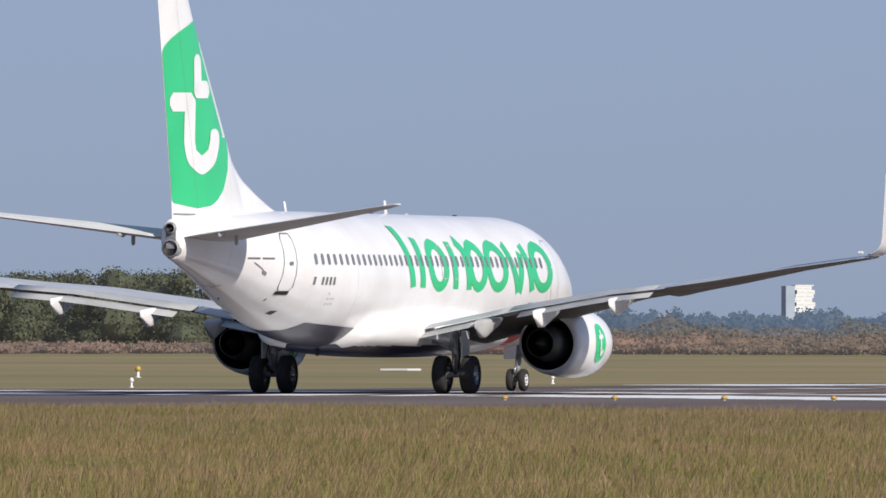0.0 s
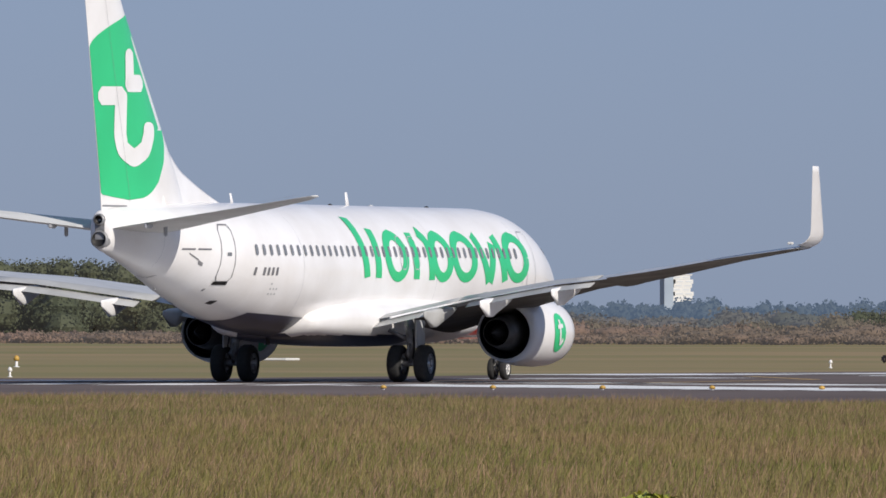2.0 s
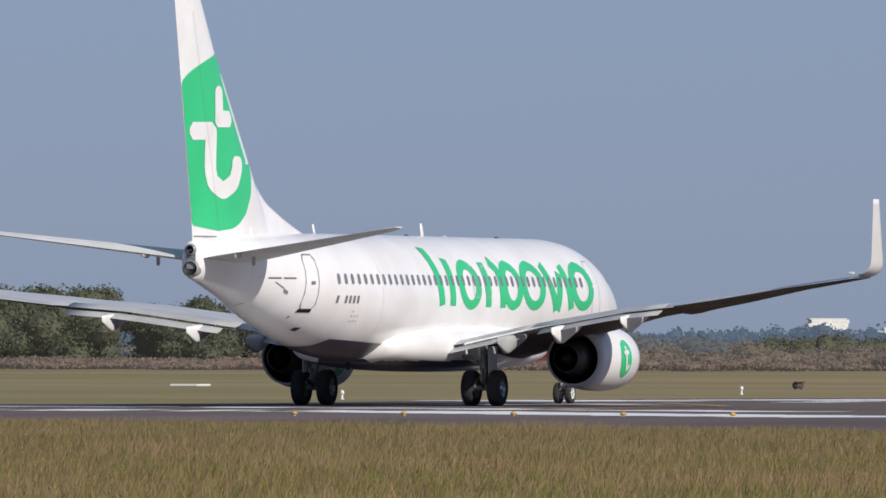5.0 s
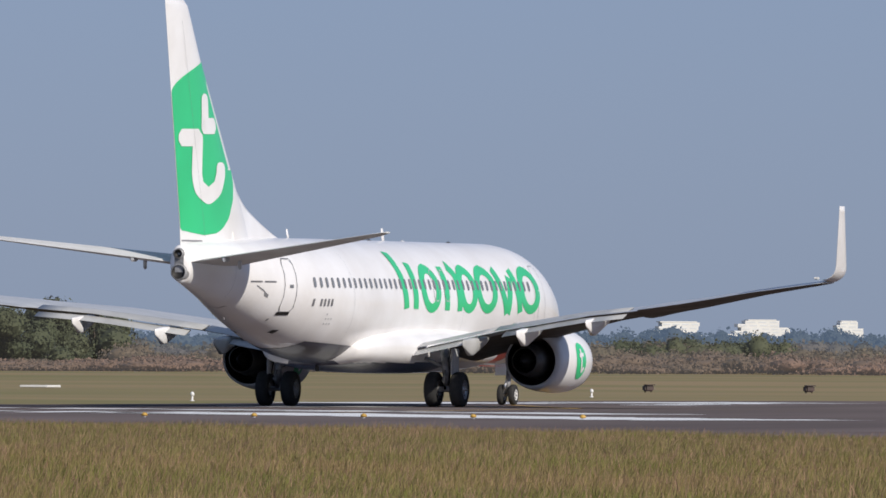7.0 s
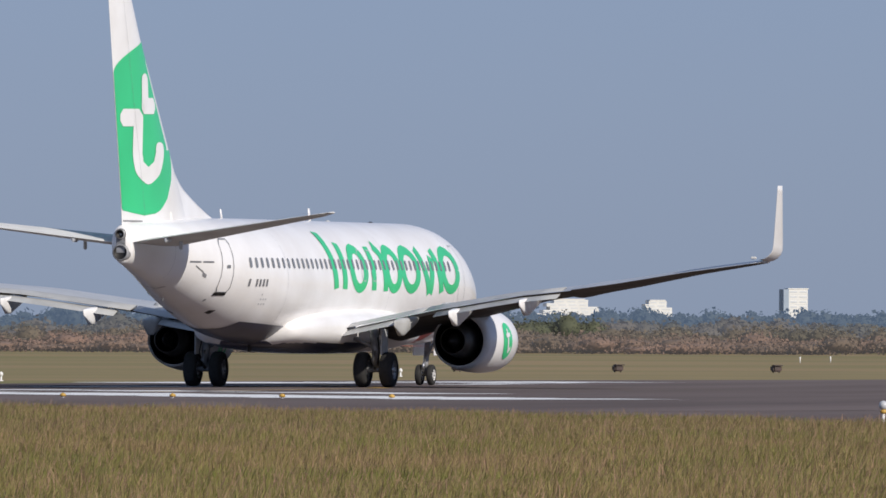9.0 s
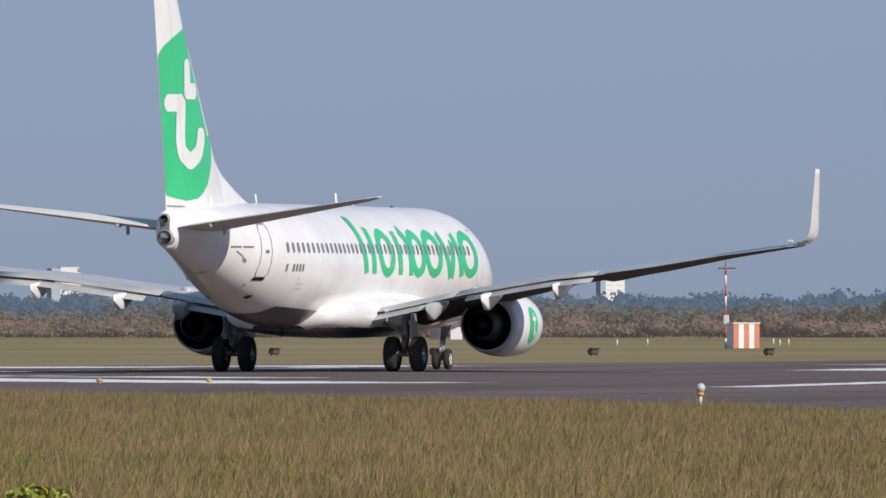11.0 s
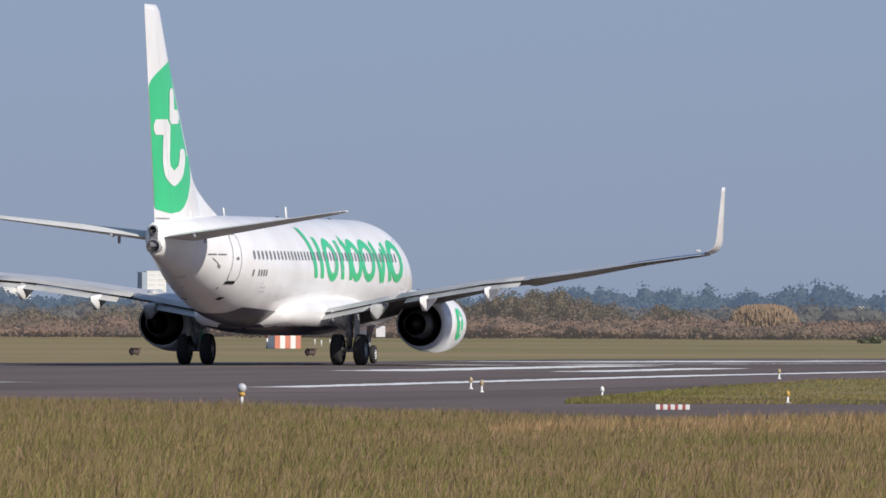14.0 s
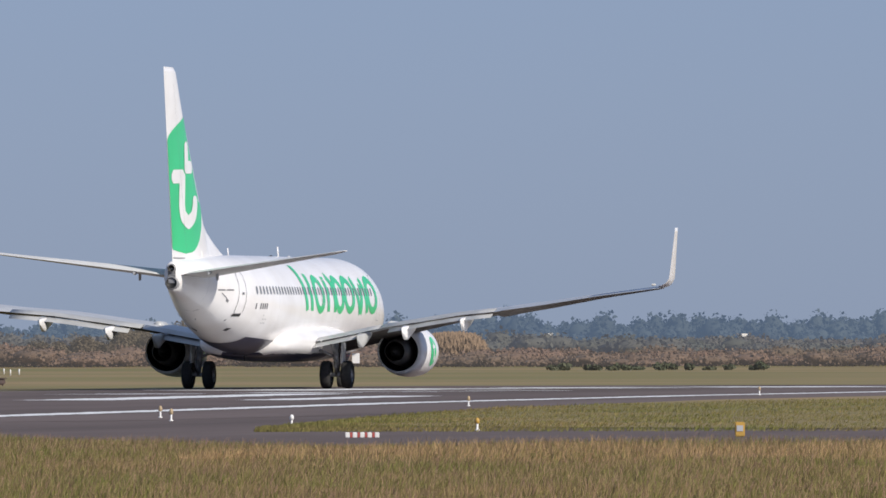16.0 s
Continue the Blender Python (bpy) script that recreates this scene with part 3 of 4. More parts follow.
# wing box fairing under the middle
rows = []
for i in range(61):
    y = -5.2 + 14.6 * i / 60
    k = math.sin(math.pi * min(1, max(0, (y + 5.2) / 14.6))) ** 0.35 if 0 < i < 60 else 0.05
    w, d = 1.45 + 0.75 * k, 0.15 + 0.42 * k
    rows.append([(w * math.copysign(abs(math.cos(a)) ** 0.7, math.cos(a)), y, 1.85 + (0.85 * k if math.sin(a) > 0 else d + 0.22) * math.copysign(abs(math.sin(a)) ** 0.8, math.sin(a))) for a in [2 * math.pi * j / 80 for j in range(80)]])
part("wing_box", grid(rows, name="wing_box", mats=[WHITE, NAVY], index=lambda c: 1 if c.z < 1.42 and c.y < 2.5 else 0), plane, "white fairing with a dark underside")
part("belly_stripe", grid([[(x, y, 1.33 - 0.02 * abs(x)) for x in (-1.2, 0, 1.2)] for y in (5, 12)], closed=False, name="belly_stripe", material=RED), plane, "red painted belly panel")


def band(points, w, hgt=None, n=8, ends=0.0):
    """Rows of left and right points along a bent line in the side view, with round ends."""
    pts = [Vector((p[0], p[1])) for p in points]
    dense = []
    for a, b in zip(pts, pts[1:]):
        dense += [a + (b - a) * i / n for i in range(n)]
    dense.append(pts[-1])
    for _ in range(4):
        dense = [dense[0]] + [(dense[i - 1] + 2 * dense[i] + dense[i + 1]) / 4 for i in range(1, len(dense) - 1)] + [dense[-1]]
    out = []
    for i, p in enumerate(dense):
        d = (dense[min(i + 1, len(dense) - 1)] - dense[max(i - 1, 0)]).normalized()
        q = Vector((-d.y * w, d.x * (hgt or w))) / 2
        if ends:
            near = min(min((p - dense[0]).length, (p - dense[-1]).length) / ends, 1.0)
            q *= 0.35 + 0.65 * math.sqrt(1 - (1 - near) ** 2)
        out.append((p + q, p - q))
    return out


def on_hull(name, rows2, material, parent, side=1, lift=0.012, label="", across=4):
    rows3 = []
    for a, b in rows2:
        row = []
        for k in range(across + 1):
            p = a + (b - a) * k / across
            z = min(p.y, ease(p.x, TOP) - 0.03)
            row.append((side * (hull(p.x, z) + lift), p.x, z + (lift if z > 4.6 else 0)))
        rows3.append(row)
    return part(name, grid(rows3, closed=False, name=name, material=material, smooth=True), parent, label)


def oval(cy, cz, ry, rz, a0=0, a1=360, n=24):
    return [(cy + ry * math.cos(radians(a0 + (a1 - a0) * i / n)), cz + rz * math.sin(radians(a0 + (a1 - a0) * i / n))) for i in range(n + 1)]


# plain green shapes along the side: bars, rings and slants
for side in (1, -1):
    def green(pts, w=0.42, h=0.34):
        on_hull("green_shape", band(pts, w, h), GREEN, plane, side, 0.014, "plain green painted shape")
    for pts in ([(-1.36, 4.96), (-1.40, 4.66), (-1.36, 4.35), (-1.17, 3.16)], [(-0.10, 4.62), (-0.16, 4.24), (-0.20, 3.15)], [(3.12, 4.54), (3.10, 3.12)],
                [(3.95, 4.58), (4.42, 4.3), (4.45, 3.10)], [(10.55, 4.50), (10.98, 3.08)], [(8.75, 4.52), (9.53, 3.04)], [(10.15, 4.25), (9.65, 3.04)]):
        green(pts, 0.50)
    for c, r in ((1.48, 0.78), (5.42, 0.74), (7.44, 0.88), (12.12, 0.88)):
        green(oval(c, 3.82, r, 0.64, 0, 360), 0.50, 0.30)

# cabin windows, doors and small marks
for side in (1, -1):
    on_hull("belly_panel", [(Vector((5.5 + 0.5 * k, 1.42)), Vector((5.5 + 0.5 * k, 1.80))) for k in range(15)], RED, plane, side, 0.012, "red painted belly panel")
    y = -9.75
    i = 0
    while y < 12.2:
        z0 = 3.95
        a = [(y + 0.10 * math.copysign(abs(math.cos(q)) ** 0.6, math.cos(q)), z0 + 0.165 * math.copysign(abs(math.sin(q)) ** 0.6, math.sin(q))) for q in [2 * math.pi * k / 12 for k in range(12)]]
        me = mesh_of("window", [(side * (hull(u, v) + 0.022), u, v) for u, v in a], [tuple(range(12))], PANE)
        part("window", me, plane)
        y += 0.508

    def frame_line(y0, y1, z0, z1, w=0.035, name="door_outline", mt=LINE, lab="dark outline of a cabin door"):
        r = 0.14
        pts = [(y0 + r, z0), (y1 - r, z0), (y1, z0 + r), (y1, z1 - r), (y1 - r, z1), (y0 + r, z1), (y0, z1 - r), (y0, z0 + r), (y0 + r, z0)]
        rows2 = []
        for a, b in zip(pts, pts[1:]):
            d = (Vector(b) - Vector(a)).normalized()
            q = Vector((-d.y, d.x)) * w / 2
            for k in range(5):
                p = Vector(a) + (Vector(b) - Vector(a)) * k / 4
                rows2.append((p + q, p - q))
        on_hull(name, rows2, mt, plane, side, 0.02, lab, 1)
    frame_line(-11.95, -11.1, 3.0, 4.66)
    frame_line(13.0, 13.86, 2.78, 4.62, 0.025, "door_outline", GREY, "thin outline of the front door")
    frame_line(1.75, 2.28, 3.42, 4.42, 0.03, "exit_outline", GREY, "thin outline of an overwing exit")
    frame_line(2.85, 3.38, 3.42, 4.42, 0.03, "exit_outline", GREY, "thin outline of an overwing exit")
    on_hull("door_sill", [(Vector((-11.95, 2.90)), Vector((-11.95, 3.00))), (Vector((-11.2, 2.90)), Vector((-11.2, 3.00)))], DARK, plane, side, 0.03, "dark scuffed sill under the rear door", 2)
    on_hull("door_window", [(Vector((-11.6, 3.76)), Vector((-11.6, 3.86))), (Vector((-11.35, 3.76)), Vector((-11.35, 3.86)))], PANE, plane, side, 0.022, "small door window", 2)
    for k in range(6):          # the registration as plain bars
        if k != 1:
            on_hull("mark_bar", [(Vector((-9.9 + 0.29 * k, 3.20)), Vector((-9.86 + 0.29 * k, 3.43))), (Vector((-9.76 + 0.29 * k, 3.20)), Vector((-9.72 + 0.29 * k, 3.43)))], INK, plane, side, 0.016, "", 2)
    for k in range(2):
        on_hull("caption_bar", [(Vector((-14.2 + 0.9 * k, 3.92)), Vector((-14.2 + 0.9 * k, 3.97))), (Vector((-13.45 + 0.9 * k, 3.92)), Vector((-13.45 + 0.9 * k, 3.97)))], INK, plane, side, 0.016, "", 1)
    on_hull("outflow_valve", [(Vector((-11.15, 2.44)), Vector((-11.15, 2.36))), (Vector((-10.85, 2.44)), Vector((-10.85, 2.32)))], DARK, plane, side, 0.012, "dark outlet opening", 2)
    on_hull("vent", [(Vector((-13.75, 3.84)), Vector((-13.75, 3.80))), (Vector((-13.2, 3.66)), Vector((-13.2, 3.62))), (Vector((-13.15, 3.62)), Vector((-13.15, 3.50))), (Vector((-12.9, 3.54)), Vector((-12.9, 3.44)))], LINE, plane, side, 0.014, "dark vent marking", 1)
    for k in range(7):
        y0, z0 = -8.6 + 0.2 * (k % 3), 2.62 + 0.15 * (k // 3)
        on_hull("service_mark", [(Vector((y0, z0)), Vector((y0, z0 + 0.05))), (Vector((y0 + 0.09, z0)), Vector((y0 + 0.09, z0 + 0.05)))], GREY, plane, side, 0.012, "", 1)
    for y0, z0 in ((-12.1, 2.72), (-13.9, 2.75), (-14.6, 3.1), (-11.0, 2.35)):
        on_hull("drain_port", [(Vector((y0, z0)), Vector((y0, z0 + 0.07))), (Vector((y0 + 0.1, z0)), Vector((y0 + 0.1, z0 + 0.07)))], LINE, plane, side, 0.012, "", 1)
    for y0 in (-15.2, -6.4, 4.9, 12.6):
        on_hull("skin_joint", [(Vector((y0, ease(y0, BOT) + 0.15 + 0.15 * k)), Vector((y0 + 0.012, ease(y0, BOT) + 0.15 + 0.15 * k))) for k in range(int((ease(y0, TOP) - ease(y0, BOT) - 0.3) / 0.15))], GREY, plane, side, 0.008, "", 1)
    for y0, z0, z1 in ((16.05, 3.95, 4.38), (16.75, 3.85, 4.2)):
        on_hull("cockpit_window", [(Vector((y0, z0)), Vector((y0, z1))), (Vector((y0 + 0.5, z0)), Vector((y0 + 0.45, z1 - 0.1)))], PANE, plane, side, 0.014, "", 3)

# tail cone outlet
part("exhaust_outlet", lathe("exhaust_outlet", [(-18.24, 0.215), (-18.24, 0.25), (-18.1, 0.28), (-17.7, 0.30)], STRUT, 24, "y", (0, 0, 4.20)), plane, "dark grey ring of the tail outlet")
part("exhaust_core", lathe("exhaust_core", [(-18.23, 0.216), (-18.18, 0.20), (-18.165, 0.001)], SOOT, 24, "y", (0, 0, 4.20)), plane, "sooty black opening")
part("cooling_inlet", lathe("cooling_inlet", [(-18.28, 0.13), (-18.28, 0.16), (-18.0, 0.2)], STRUT, 16, "y", (0, 0, 4.77)), plane, "small opening above the outlet")
part("cooling_core", lathe("cooling_core", [(-18.27, 0.13), (-18.2, 0.12), (-18.17, 0.001)], SOOT, 16, "y", (0, 0, 4.77)), plane, "dark hole")
part("tail_plate", box("tail_plate", (0.30, 0.04, 0.62), STRUT, (0, -18.16, 4.49), 0.015), plane, "dark heat-stained end plate")
for y, z, h, ch in ((2.1, 5.34, 0.42, 0.32), (-7.6, 5.34, 0.30, 0.22)):
    part("aerial", grid([[(0.02 * math.sin(a), y + ch * (0.5 * math.cos(a)) * (1 - 0.4 * k) - 0.15 * k, z + h * k) for a in [2 * math.pi * j / 10 for j in range(10)]] for k in (0, 0.5, 1)], name="aerial", material=WHITE), plane, "white blade aerial")
for y in (0.6, 4.1, 9.0):
    part("beacon", lathe("beacon", [(5.33, 0.09), (5.37, 0.08), (5.40, 0.02)], (DARK, GREY, WHITE)[int(y) % 3], 10, "z", (0, y, 0)), plane)


def foil(chord, thick, n=12):
    """Points round an aerofoil: (back from the leading edge, height)."""
    up = []
    for i in range(n + 1):
        x = 0.5 - 0.5 * math.cos(math.pi * i / n)
        t = 5 * thick * (0.2969 * math.sqrt(x) - 0.126 * x - 0.3516 * x * x + 0.2843 * x ** 3 - 0.1036 * x ** 4)
        up.append((x * chord, t * chord))
    return up + [(x, -t) for x, t in up[-2:0:-1]]


# ---- fin, rudder, green tail panel ----
FIN_LE = [(4.9, -11.2), (7.2, -13.2), (10.76, -16.3), (12.4, -17.5), (12.62, -17.9)]
FIN_TE = [(4.9, -18.05), (5.6, -18.13), (12.4, -19.6), (12.62, -19.62)]


def fin_half(y, z):
    le, te = lerp(z, FIN_LE), lerp(z, FIN_TE)
    x = min(1, max(0.0, (le - y) / (le - te)))
    t = 5 * 0.09 * (0.2969 * math.sqrt(x) - 0.126 * x - 0.3516 * x * x + 0.2843 * x ** 3 - 0.1036 * x ** 4)
    return t * (le - te) * 0.85


rows = []
for i in range(40):
    z = 4.9 + 7.72 * i / 39
    le, te = lerp(z, FIN_LE), lerp(z, FIN_TE)
    k = 1.0 if z < 12.45 else 0.55
    rows.append([(0.85 * k * t, le - x, z) for x, t in foil(le - te, 0.09)])
part("fin", grid(rows, name="fin", material=WHITE), plane, "tall white swept fin")
DORSAL = [(-13.8, 7.40), (-12.8, 6.86), (-11.95, 6.30), (-10.5, 5.83), (-9.0, 5.42), (-8.3, 5.28)]
rows = []
for i in range(26):
    y = -13.8 + 5.4 * i / 25
    z1 = (lerp(y - 0.3, DORSAL) + lerp(y, DORSAL) + lerp(y + 0.3, DORSAL)) / 3
    rows.append([((0.30 - 0.25 * i / 25) * math.cos(a) * (1 - 0.75 * max(0, math.sin(a))), y, 5.0 + (z1 - 5.0) * max(0, math.sin(a)) - 0.1 * max(0, -math.sin(a))) for a in [2 * math.pi * j / 16 for j in range(16)]])
part("dorsal_fin", grid(rows, name="dorsal_fin", material=WHITE), plane, "white dorsal fillet before the fin")
GR_R = [(5.36, -16.2), (5.38, -15.6), (5.45, -15.1), (5.60, -14.65), (5.90, -14.15), (6.49, -13.68), (6.99, -13.54), (7.4, -13.6), (7.7, -12.0)]
for side in (1, -1):
    rows = []
    for i in range(80):
        z = 5.36 + 5.38 * (i / 79)
        te = lerp(z, FIN_TE) + 0.03
        yr = min(lerp(z, GR_R), lerp(z, FIN_LE) - 0.02)
        yl = te if z > 5.54 else te + (yr - te) * 0.96 * ((5.54 - z) / 0.18) ** 2.4
        if z > 9.72:
            yl = te + (yr - te) * ((z - 9.72) / 1.02) ** 1.8
        yl = min(yl, yr - 0.01)
        rows.append([(side * (fin_half(yl + (yr - yl) * k / 8, z) + 0.012), yl + (yr - yl) * k / 8, z) for k in range(9)])
    part("tail_panel", grid(rows, closed=False, name="tail_panel", material=GREEN), plane, "green painted tail area")
    for pts, w, h in (([(-16.28, 9.75), (-16.28, 9.1), (-16.28, 8.53)], 0.62, 0.62),
                      ([(-16.88, 8.58), (-16.92, 7.7), (-16.93, 7.22), (-16.73, 6.82), (-15.96, 6.56), (-15.17, 6.83), (-14.86, 7.28), (-14.86, 7.64)], 0.82, 0.54),
                      ([(-16.6, 8.74), (-15.25, 8.76)], 0.5, 0.50), ([(-18.42, 8.35), (-16.6, 8.38)], 0.5, 0.54)):
        rows = [[(side * (fin_half(p.x, p.y) + 0.026), p.x, p.y) for p in (a + (b - a) * k / 4 for k in range(5))] for a, b in band(pts, w, h, ends=0.22)]
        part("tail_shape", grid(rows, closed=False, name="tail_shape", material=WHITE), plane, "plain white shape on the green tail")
    part("rudder_line", grid([[(side * (fin_half(y, z) + 0.03), y, z) for y in (lerp(z, FIN_TE) + 1.9 - 0.10 * (z - 5), lerp(z, FIN_TE) + 1.912 - 0.10 * (z - 5))] for z in [5.3 + 0.35 * i for i in range(20)]], closed=False, name="rudder_line", material=LINE), plane, "thin dark rudder joint")
    part("fin_base_line", grid([[(side * (fin_half(y, 5.2) + 0.02), y, z) for z in (5.16, 5.20)] for y in [-18.0 + 0.2 * i for i in range(9)]], closed=False, name="fin_base_line", material=LINE), plane, "dark joint at the rudder's foot")

# ---- tailplane ----
for side in (1, -1):
    rows = []
    for i in range(14):
        k = i / 13
        x = 0.35 + 6.90 * k
        le, te = -13.7 - 5.35 * k, -18.0 - 2.1 * k
        if i == 13:
            le -= 0.35
        rows.append([(side * x, le - c, 4.52 + 0.90 * k + t) for c, t in foil(le - te, 0.08)])
    stab = part("tailplane", grid(rows, name="tailplane", material=TAILGREY), plane, "grey swept tailplane")
    part("elevator_line", grid([[(side * (1.0 + 5.9 * k), -13.7 - 5.35 * k - 2.95 + 1.95 * k + d, 4.52 + 0.90 * k + 0.135 - 0.09 * k) for d in (0, 0.03)] for k in [j / 8 for j in range(9)]], closed=False, name="elevator_line", material=LINE), stab)
    part("hinge_fairing", box("hinge_fairing", (0.12, 0.5, 0.16), GREY, (side * 1.5, -18.1, 4.60), 0.04), stab)
    part("hinge_fairing", box("hinge_fairing", (0.1, 0.12, 0.34), GREY, (side * 1.55, -16.9, 4.46), 0.03), stab)

# ---- wings ----
LE = [(1.5, 7.2), (4.0, 5.4), (17.1, -4.45)]
TE = [(1.5, -1.35), (5.9, -1.95), (17.1, -5.85)]


def wing_z(x):
    return lerp(x, [(1.5, 1.80), (2.1, 1.92), (5, 2.48), (8.2, 2.95), (10, 3.10), (12, 3.34), (14.5, 3.70), (17.1, 4.0)])


def twist(x):
    return lerp(x, [(1.5, -0.25), (4, -0.22), (9, 0.0), (11, 0.06), (17.1, 0.06)])


for side in (1, -1):
    rows = []
    for i in range(54):
        x = 1.5 + 15.6 * i / 53
        le, te = lerp(x, LE), lerp(x, TE)
        th = 0.10 - 0.012 * (x - 1.5) / 15.6
        cut = 0.80 if x < 10.05 else 1.0
        rows.append([(side * x, le - c * cut, wing_z(x) + twist(x) * (1 - c / (le - te)) + (t if t > 0 or x > 9.5 else 0.55 * t)) for c, t in foil(le - te, th, 14)])
    # lower faces take the darker grey that holds the underside's shade
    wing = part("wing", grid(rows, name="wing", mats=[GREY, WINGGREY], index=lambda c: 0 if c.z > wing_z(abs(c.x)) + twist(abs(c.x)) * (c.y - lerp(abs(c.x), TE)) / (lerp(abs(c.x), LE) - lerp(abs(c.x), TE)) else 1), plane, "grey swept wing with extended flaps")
    # extended flaps in two lengths
    for x0, x1, back, lift, ch, droop, nm in ((1.95, 4.85, 0.0, 0.12, 0.86, 0.17, "flap"), (4.95, 9.95, 0.0, 0.12, 0.86, 0.17, "flap"),
                                              (1.95, 3.95, 0.62, -0.09, 0.66, 0.30, "flap_tab"), (5.35, 9.9, 0.62, -0.09, 0.66, 0.28, "flap_tab")):
        rr = []
        for i in range(7):
            x = x0 + (x1 - x0) * i / 6
            le, te = lerp(x, LE), lerp(x, TE)
            base = te + (le - te) * 0.17 - back
            s = 1.0 if x < 6 else 1.0 - 0.05 * (x - 6)
            rr.append([(side * x, base - c * math.cos(droop), wing_z(x) + lift - c * math.sin(droop) + t) for c, t in foil(ch * s, 0.10, 8)])
        part(nm, grid(rr, name=nm, material=FLAP), wing, "light grey extended flap")
    part("aileron_line", grid([[(side * x, lerp(x, TE) + 0.42 + d, wing_z(x) + 0.085) for d in (0, 0.03)] for x in (10.4, 13, 15.6)], closed=False, name="aileron_line", material=LINE), wing)
    # flap track fairings
    for x, ln in ((4.2, 2.3), (6.1, 2.3), (8.65, 2.2)):
        te, zz = lerp(x, TE), wing_z(x)
        rr = []
        for i in range(13):
            k = i / 12
            w = 0.20 * min(1, 0.15 + 4 * k) * (1 if k < 0.72 else 0.12 + 0.88 * (1 - k) / 0.28)
            d = 0.10 + 0.46 * min(k / 0.72, 1) - (0.40 * (k - 0.72) / 0.28 if k > 0.72 else 0)
            y = te + 2.0 - (ln + 0.5) * k
            rr.append([(side * x + w * (0.82 + 0.24 * math.sin(a)) * math.copysign(abs(math.cos(a)) ** 0.4, math.cos(a)), y, zz - 0.10 - 0.16 * k - d * (0.45 - 0.55 * math.sin(a)) + 0.06) for a in [2 * math.pi * j / 14 for j in range(14)]])
        part("flap_fairing", grid(rr, name="flap_fairing", material=WHITE if x > 4.4 else FLAP), wing, "pale pointed flap track fairing")
    # winglet, blended up and out
    rr = []
    for i in range(16):
        k = i / 15
        ang = min(1.0, k / 0.3) * radians(80)
        if k <= 0.3:
            x, z = 17.1 + 0.45 * math.sin(ang), 0.45 * (1 - math.cos(ang))
        else:
            q = (k - 0.3) / 0.7
            x, z = 17.1 + 0.45 * math.sin(radians(80)) + 0.44 * q, 0.45 * (1 - math.cos(radians(80))) + 1.93 * q
        le = -4.45 - 0.25 * min(1, k / 0.3) - 1.75 * max(0, (k - 0.3) / 0.7)
        ch = 1.40 - 0.25 * min(1, k / 0.3) - 0.6 * max(0, (k - 0.3) / 0.7)
        nx, nz = -math.sin(ang), math.cos(ang)
        rr.append([(side * (x + nx * t), le - c, wing_z(17.1) + 0.10 + z + nz * t) for c, t in foil(ch, 0.10, 8)])
    part("winglet", grid(rr, name="winglet", material=WHITE), wing, "white upswept winglet")
    part("tip_light", box("tip_light", (0.16, 0.14, 0.08), WPANEL, (side * 16.9, -5.8, wing_z(17) + 0.16), 0.02), wing, "small white tip light")

    # engine
    cx, cz = 4.83 * side, 1.50
    ENG = (cx, -0.25, cz)
    def prof(pts):
        return [(y, r) for y, r in pts]
    eng = part("engine", lathe("engine", prof([(3.1, 0.80), (3.0, 0.86), (3.6, 0.95), (4.4, 1.02), (5.4, 1.05), (6.3, 1.02), (6.75, 0.95), (6.95, 0.86), (6.95, 0.78), (6.6, 0.74), (5.6, 0.76)]), WHITE, 48, "y", ENG), plane, "white engine cowling")
    part("fan_duct", lathe("fan_duct", prof([(3.05, 0.80), (3.6, 0.82), (4.6, 0.84), (4.62, 0.3)]), SOOT, 40, "y", ENG), eng, "dark exhaust duct")
    part("core_nozzle", lathe("core_nozzle", prof([(2.35, 0.40), (2.36, 0.44), (3.2, 0.56), (4.5, 0.62)]), NOZZLE, 36, "y", ENG), eng, "dark metal core nozzle")
    part("exhaust_plug", lathe("exhaust_plug", prof([(1.95, 0.005), (2.2, 0.12), (2.7, 0.26), (3.3, 0.30)]), SOOT, 28, "y", ENG), eng, "dark exhaust cone")
    part("inlet_lip", lathe("inlet_lip", prof([(6.72, 0.96), (6.9, 0.90), (6.97, 0.83), (6.9, 0.77)]), STEEL, 40, "y", ENG), eng, "bare metal inlet lip")
    part("fan", lathe("fan", prof([(6.0, 0.75), (6.02, 0.2), (6.4, 0.02)]), DARK, 24, "y", ENG), eng, "dark fan face")
    for out in (1, -1):         # round green panel with a plain white shape
        rr = []
        for i in range(13):
            a = -math.pi / 2 + math.pi * i / 12
            half = 0.48 * math.cos(a) + 0.001
            z = 0.66 * math.sin(a) * 0.9
            row = []
            for q in (-1, -0.5, 0, 0.5, 1):
                rad = lerp(5.2 + half * q, [(3.6, 0.95), (4.4, 1.02), (5.4, 1.05), (6.3, 1.02)]) + 0.016
                row.append((cx + out * rad * math.cos(z), 4.95 + half * q, cz + rad * math.sin(z)))
            rr.append(row)
        part("green_disc", grid(rr, closed=False, name="green_disc", material=GREEN), eng, "round green panel")
        for pts in ([(4.9, 0.38), (4.9, -0.1), (5.0, -0.35), (5.18, -0.2)], [(4.7, 0.16), (5.15, 0.2)]):
            rr = [[(cx + out * 1.072 * math.cos(p.y), p.x, cz + 1.072 * math.sin(p.y)) for p in (a, (a + b) / 2, b)] for a, b in band(pts, 0.13, 0.12)]
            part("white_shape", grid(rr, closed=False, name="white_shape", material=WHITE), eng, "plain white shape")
    rr = []
